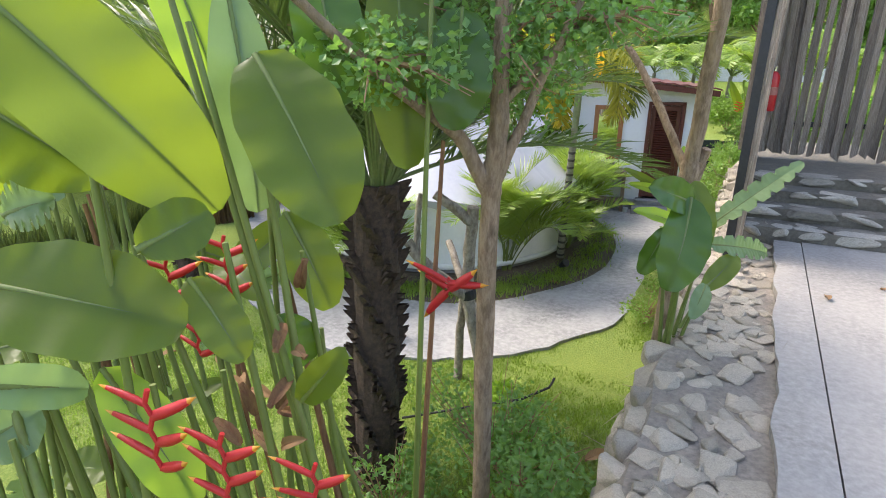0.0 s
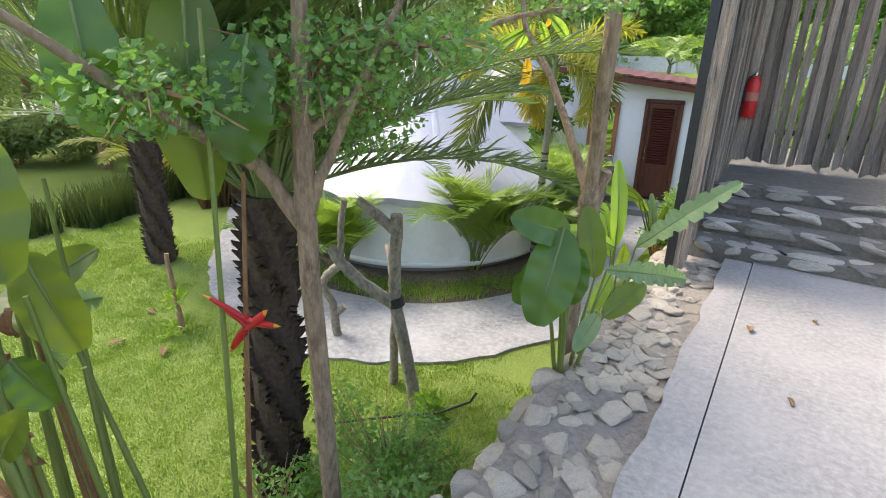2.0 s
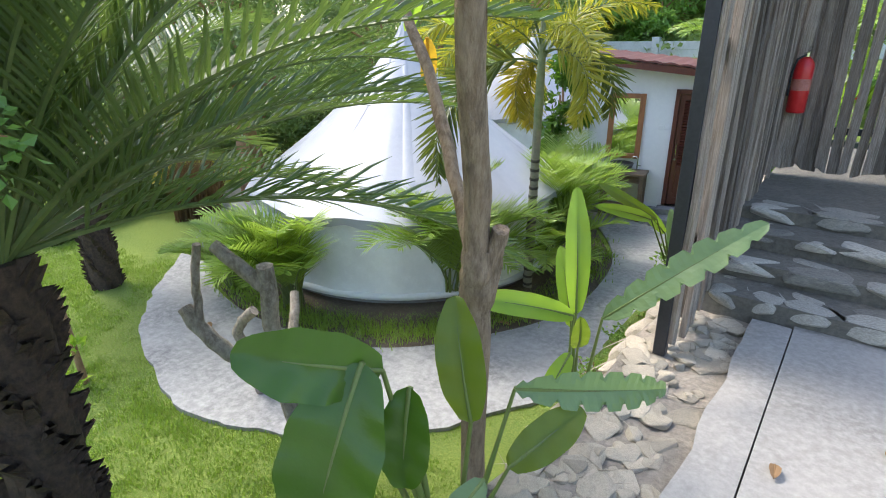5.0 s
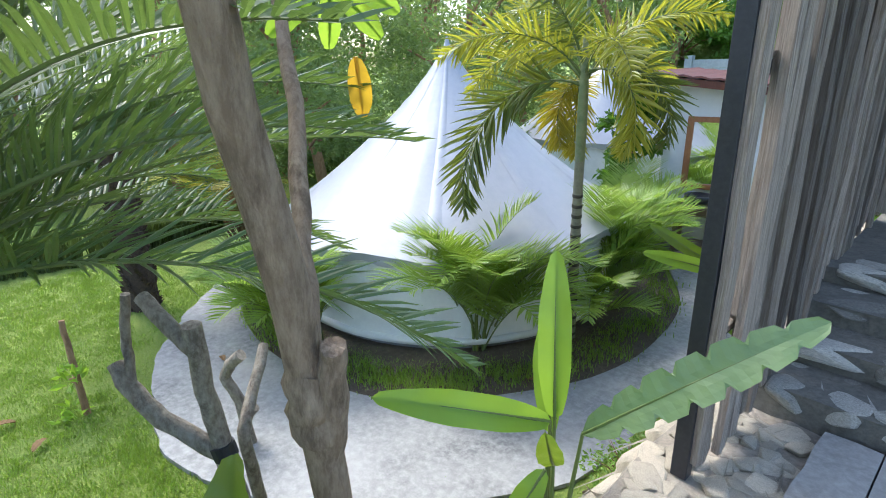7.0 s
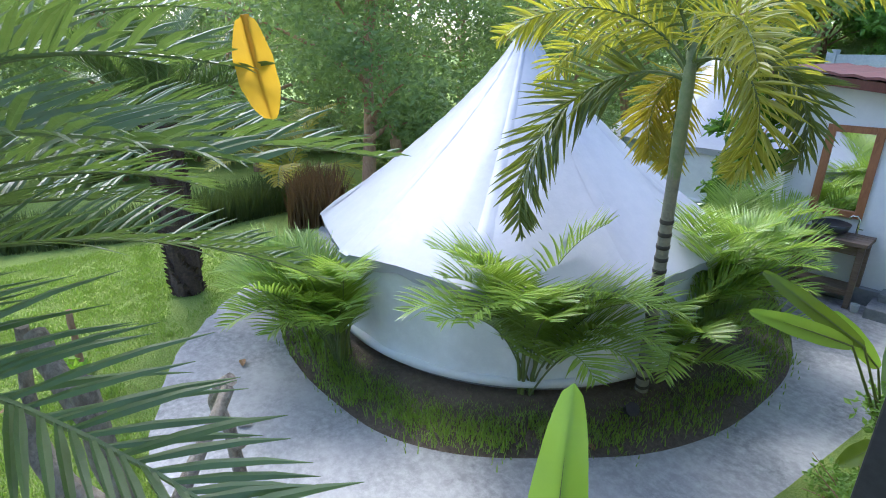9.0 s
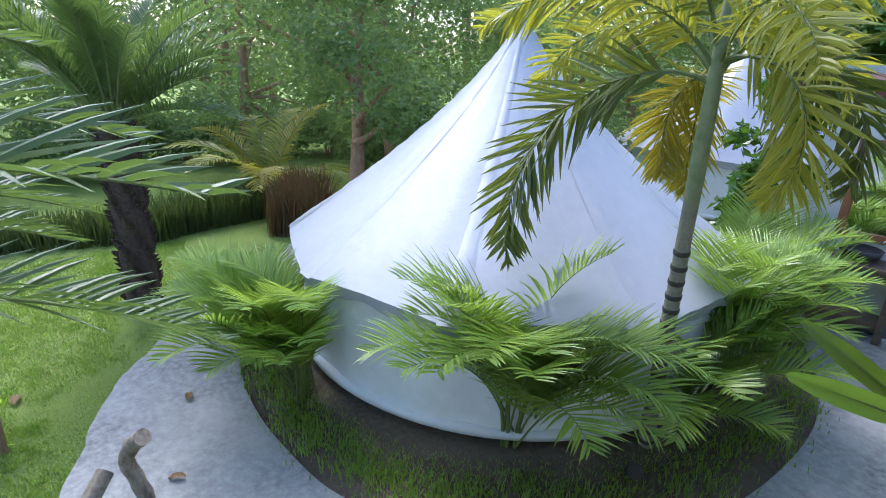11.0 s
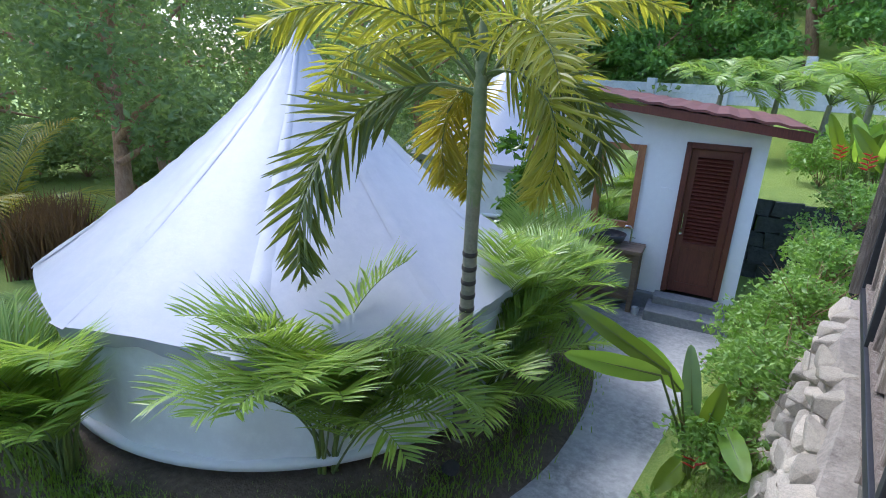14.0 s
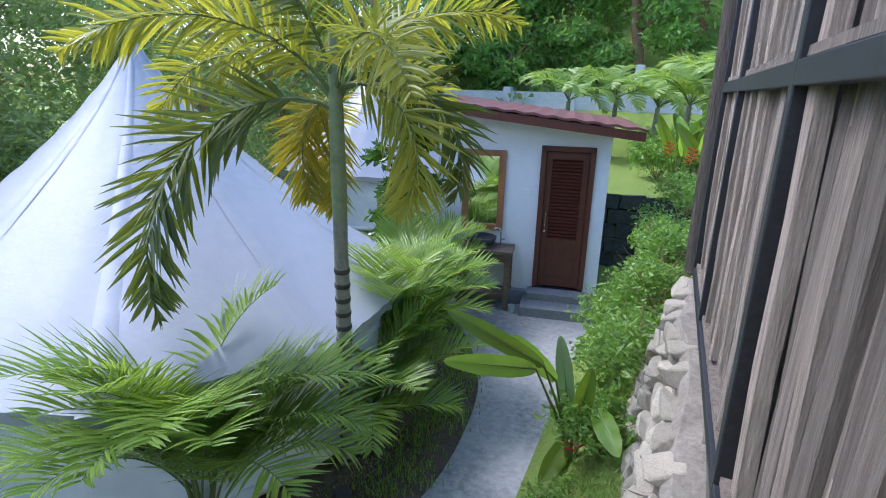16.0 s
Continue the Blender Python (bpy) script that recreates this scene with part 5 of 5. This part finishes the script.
def wood_tree(place, height, width, seed, mat, label, leaf=0.14, count=5200, trunk_r=0.16, bark=None, low=0.3):
    """Tapered trunk, limbs, and a crown of leaf clumps with gaps."""
    rnd = random.Random(seed)
    ob = thing("tree", place, label, "tree", "trees round the garden")
    g = Geo()
    fork_z = height * rnd.uniform(0.3, 0.42)
    lean = Vector((rnd.uniform(-0.4, 0.4), rnd.uniform(-0.4, 0.4), 0))
    p1 = lean + Vector((0, 0, fork_z))
    g.tube([(0, 0, -0.4), lean * 0.4 + Vector((0, 0, fork_z * 0.5)), p1, lean * 1.6 + Vector((0, 0, height * 0.75))], [trunk_r * 1.2, trunk_r, trunk_r * 0.8, trunk_r * 0.3], 9)
    part("trunk", g, bark or BROWNBARK, ob, smooth=True)
    crown = Geo()
    nclump = 15
    for k in range(nclump):
        a = rnd.uniform(0, 6.3)
        z = height * (low + (0.98 - low) * (k + rnd.random()) / nclump)
        r = width * (0.25 + 0.75 * math.sin(math.pi * min(1, 0.15 + 0.85 * (z / height - 0.25)))) * rnd.uniform(0.3, 0.85)
        c = lean + Vector((math.cos(a) * r, math.sin(a) * r, z))
        if k % 2 == 0:
            lg = Geo()
            s = lean * (z / height) + Vector((0, 0, max(fork_z * 0.9, z * 0.7)))
            lg.tube([s, s.lerp(c, 0.5) + Vector((0, 0, 0.1)), c], [trunk_r * 0.45, trunk_r * 0.3, trunk_r * 0.1], 6)
            part("limb", lg, bark or BROWNBARK, ob, smooth=True)
        rr = width * rnd.uniform(0.28, 0.5)
        leaf_cloud(crown, c, (rr, rr, rr * 0.65), count // nclump, leaf, rnd, 0, 0.25, 0.5)
    part("crown", crown, mat, ob)
    return ob


rnd = random.Random(123)
BACK = [(-9.2, 8.3, 5.2, 2.3), (-12, 10.5, 6.5, 2.8), (-8.6, 12.5, 6.0, 2.5), (-14.5, 7.5, 6.5, 2.8), (-11.5, 14.5, 7, 3), (-16, 12, 8, 3.3), (-17, 4.5, 6.5, 3.0), (-15.5, 0.5, 6, 2.8), (-7.2, 16.5, 6.5, 2.6), (-20, 8, 8, 3.5), (-13, -3, 6, 3), (-19, 1, 7, 3.4), (-23, 14, 9, 4), (-12, 19, 8, 3.2)]
for k, (x, y, h, w) in enumerate(BACK):
    wood_tree((x, y, -1.4), h, w, 200 + k, TREELEAF, "grey-green leafy garden tree with a brown trunk", 0.13 if k < 5 else 0.17, 9000 if k < 5 else 6500, 0.14, None, 0.3 if k < 2 else 0.12)
for k in range(26):
    x = -14 + 1.35 * k + rnd.uniform(-0.8, 0.8)
    y = (27.5, 31, 36)[k % 3] + rnd.uniform(-1.2, 1.2)
    wood_tree((x, y, ground_height(x, y) - 0.3), rnd.uniform(5.5, 8), rnd.uniform(2.4, 3.4), 300 + k, HILLLEAF, "dense green woodland tree on the hillside", 0.3, 3600, 0.2)
for k, (x, y) in enumerate(((-3.5, 27), (-0.5, 26.8), (-7, 26.6), (2.0, 26.5), (4.5, 27), (-10, 27))):
    wood_tree((x, y, 0.4), 3.6, 1.9, 340 + k, HILLLEAF, "low leafy tree at the foot of the hillside", 0.24, 3800, 0.1)
mango = wood_tree((-3.75, 11.55, -1.4), 2.9, 0.5, 380, DARKLEAF, "slim dark glossy-leaved tree behind the tent", 0.16, 1500, 0.05)
for k, (x, y, z, n) in enumerate(((0.9, 16.0, -0.2, 3.4), (-0.4, 19.0, -0.2, 3.2), (0.3, 17.4, -0.2, 3.6), (-2.4, 22.0, -0.2, 3.4), (-1.2, 21.5, -0.2, 3.0), (-3.6, 21.0, -0.2, 3.2))):
    rn = random.Random(400 + k)
    ob = thing("garden_palm", (x, y, z), "green feather palm on the raised lawn", "palm", "garden palms")
    g = Geo()
    g.tube([(0, 0, -0.2), (0.05, 0, 0.8), (0.08, 0, n * 0.5)], [0.1, 0.08, 0.06], 10)
    part("trunk", g, PALMBARK, ob, smooth=True)
    for j in range(12):
        pts = path_of((0.08, 0, n * 0.5), j * 30 + rn.uniform(-10, 10), 75 - 4.5 * j, 1.7, 90, 12)
        part("frond", frond_geo(pts, 26, 0.5, 0.045, 0.2, 0.3, 0.6, 0.6, 0.2, 0.016, 4000 + 20 * k + j), [ARECA, RACHIS], ob)
for k, (x, y) in enumerate(((0.0, 15.6), (0.4, 16.6), (-0.4, 16.8), (-0.1, 18.0))):
    LV = [((x + 0.12 * math.sin(j * 2.2), y + 0.1 * math.cos(j * 2.2), 0.45), (x + 0.55 * math.sin(j * 1.05 + k), y + 0.5 * math.cos(j * 1.05 + k), 1.05 + 0.1 * (j % 3)), 0.2, (BL, YL)[j % 2], 0) for j in range(7)]
    leafy("tall_heliconia", (x, y, -0.2), "heliconia with orange hanging flowers on the raised lawn", LV, (0, 8, 3), (x, y, -0.2), 700 + 10 * k)
    bract_flower((x - 0.15, y - 0.3, 0.75), 0.13, 60 + k, "orange-red hanging flower of the tall heliconia", 1, 7)

rnd = random.Random(321)
for k in range(20):
    x, y = rnd.uniform(-2.0, 2.4), rnd.uniform(17.0, 24.0)
    shrub("garden_shrub", (x, y, -0.22), (0.75, 0.75, rnd.uniform(0.4, 0.8)), 1300, 0.12, (BANKLEAF, HILLLEAF, SMALLLEAF)[k % 3], 860 + k, "leafy green shrub planted on the raised lawn", 0.45)

# ---- fallen leaves ----
rnd = random.Random(55)
FALLEN = [(-0.55, 3.0, -0.82, 0.1), (-4.9, 4.9, -1.345, 0.07), (-3.9, 4.7, -1.345, 0.06), (0.62, 4.5, 0.01, 0.05), (1.6, 5.2, 0.01, 0.05), (1.0, 4.9, 0.01, 0.03), (0.9, 3.7, 0.01, 0.03), (-4.6, 3.2, -1.37, 0.08), (-5.2, 3.0, -1.37, 0.08), (-5.6, 3.6, -1.37, 0.08), (1.5, 3.9, 0.01, 0.03), (-2.2, 7.0, -1.34, 0.07)]
for k, (x, y, z, s) in enumerate(FALLEN):
    ob = part("fallen_leaf", paddle_geo((-s, 0, 0), (s, 0.3 * s, 0.01), s * 0.9, (0, 0, 3), 0.2, 0.3, 0, k), [DRYLEAF, DRYLEAF], None)
    ob.matrix_basis = pose(x, y, z, 0, 0, rnd.uniform(0, 360))
    tagged(ob, "dry brown fallen leaf lying on the ground", "leaf", "fallen leaves")

# ---- stones of walls, strip and steps ----
STONES = [stone_mesh(i, STONE) for i in range(10)]
STEPSTONES = [stone_mesh(40 + i, STEPSTONE) for i in range(10)]
rnd = random.Random(66)


def lay(owner, meshes, p, s, turn=(0, 0, 0)):
    o = new("stone", meshes[rnd.randrange(len(meshes))])
    o.matrix_basis = pose(*p, *turn) @ Matrix.Diagonal((*s, 1))
    o.parent = owner


for _ in range(270):
    y = rnd.uniform(1.0, 5.9)
    w = rnd.uniform(0.05, 0.2)
    lay(rubble, STONES, (rnd.uniform(-0.24, 0.25), y, -0.055), (w * 1.2, w, rnd.uniform(0.035, 0.075)), (rnd.uniform(-8, 8), rnd.uniform(-8, 8), rnd.uniform(0, 360)))
y = 2.0
for row in range(7):
    y = 1.8 + 0.1 * (row % 2)
    while y < 9.0:
        w = rnd.uniform(0.16, 0.36)
        lift = 0.32 * max(0, min(1, (y - 6.0) / 2.0))
        z = -1.05 + 0.155 * row + rnd.uniform(-0.02, 0.02) + lift
        lay(rubble, STONES, (-0.47 + 0.03 * row + 0.06 * noise.noise((3, y * 1.5, 0)) + 0.11 * max(0, min(1, (y - 5.6) / 0.8)), y + w / 2, z), (rnd.uniform(0.16, 0.24), w * 1.15, rnd.uniform(0.15, 0.2)), (rnd.uniform(-8, 8), rnd.uniform(-8, 8), rnd.uniform(-8, 8)))
        y += w
for i, (y0, z) in enumerate(STAIRS):
    y1 = STAIRS[i + 1][0] if i < 3 else 8.6
    x = 0.0
    while x < 3.6:
        w = rnd.uniform(0.2, 0.5)
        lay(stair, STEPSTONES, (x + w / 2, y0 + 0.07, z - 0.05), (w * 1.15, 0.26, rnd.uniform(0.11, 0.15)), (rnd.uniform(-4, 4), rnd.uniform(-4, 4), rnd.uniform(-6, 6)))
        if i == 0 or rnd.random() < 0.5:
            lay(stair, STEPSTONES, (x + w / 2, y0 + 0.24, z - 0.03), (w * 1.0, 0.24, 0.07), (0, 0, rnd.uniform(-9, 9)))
        x += w * 0.97

# undergrowth behind the lawn and tent
rnd = random.Random(88)
for k in range(26):
    a = 96 - 88 * k / 25
    r = rnd.uniform(13.5, 17.5)
    p = Vector((-0.5, 5, 0)) + heading(a) * r
    if p.y < 22 and p.x < -4:
        shrub("garden_shrub", (p.x, p.y, -1.45), (1.2, 1.2, 0.9), 2200, 0.16, TREELEAF, 800 + k, "rounded leafy shrub along the garden edge", 0.5)
lawn_spots = [(rnd.uniform(-5.2, -0.5), rnd.uniform(1.6, 4.9)) for _ in range(2600)] + [(rnd.uniform(-9.5, -5.0), rnd.uniform(1.5, 4.4)) for _ in range(2200)] + [(rnd.uniform(-9.5, -7.0), rnd.uniform(4.2, 5.4)) for _ in range(500)]
edge_at = lambda x: 3.9 + 0.02 * (x + 4) ** 2 + max(0, x + 3.2) * 0.75 + max(0, -5.5 - x)
bank_spots = [(rnd.uniform(-0.95, -0.35), rnd.uniform(5.6, 9.5)) for _ in range(500)]
grass_tuft_field("lawn_grass", [(x, y, ground_height(x, y) - 0.005) for x, y in lawn_spots if y < edge_at(x) - 0.05] + [(x, y, ground_height(x, y) - 0.005) for x, y in bank_spots], 16, 0.05, 0.035, BLADE, "short fine lawn grass below the terrace", 14)

# far belt of trees
for k in range(16):
    a = 108 - 6.4 * k
    r = 23 + 5 * (k % 3) + rnd.uniform(-1, 1)
    p = Vector((-0.5, 5, 0)) + heading(a) * r
    wood_tree((p.x, p.y, -1.5), rnd.uniform(8, 11), 4.2, 500 + k, TREELEAF, "tall grey-green tree in the distance", 0.3, 5200, 0.2, None, 0.08)
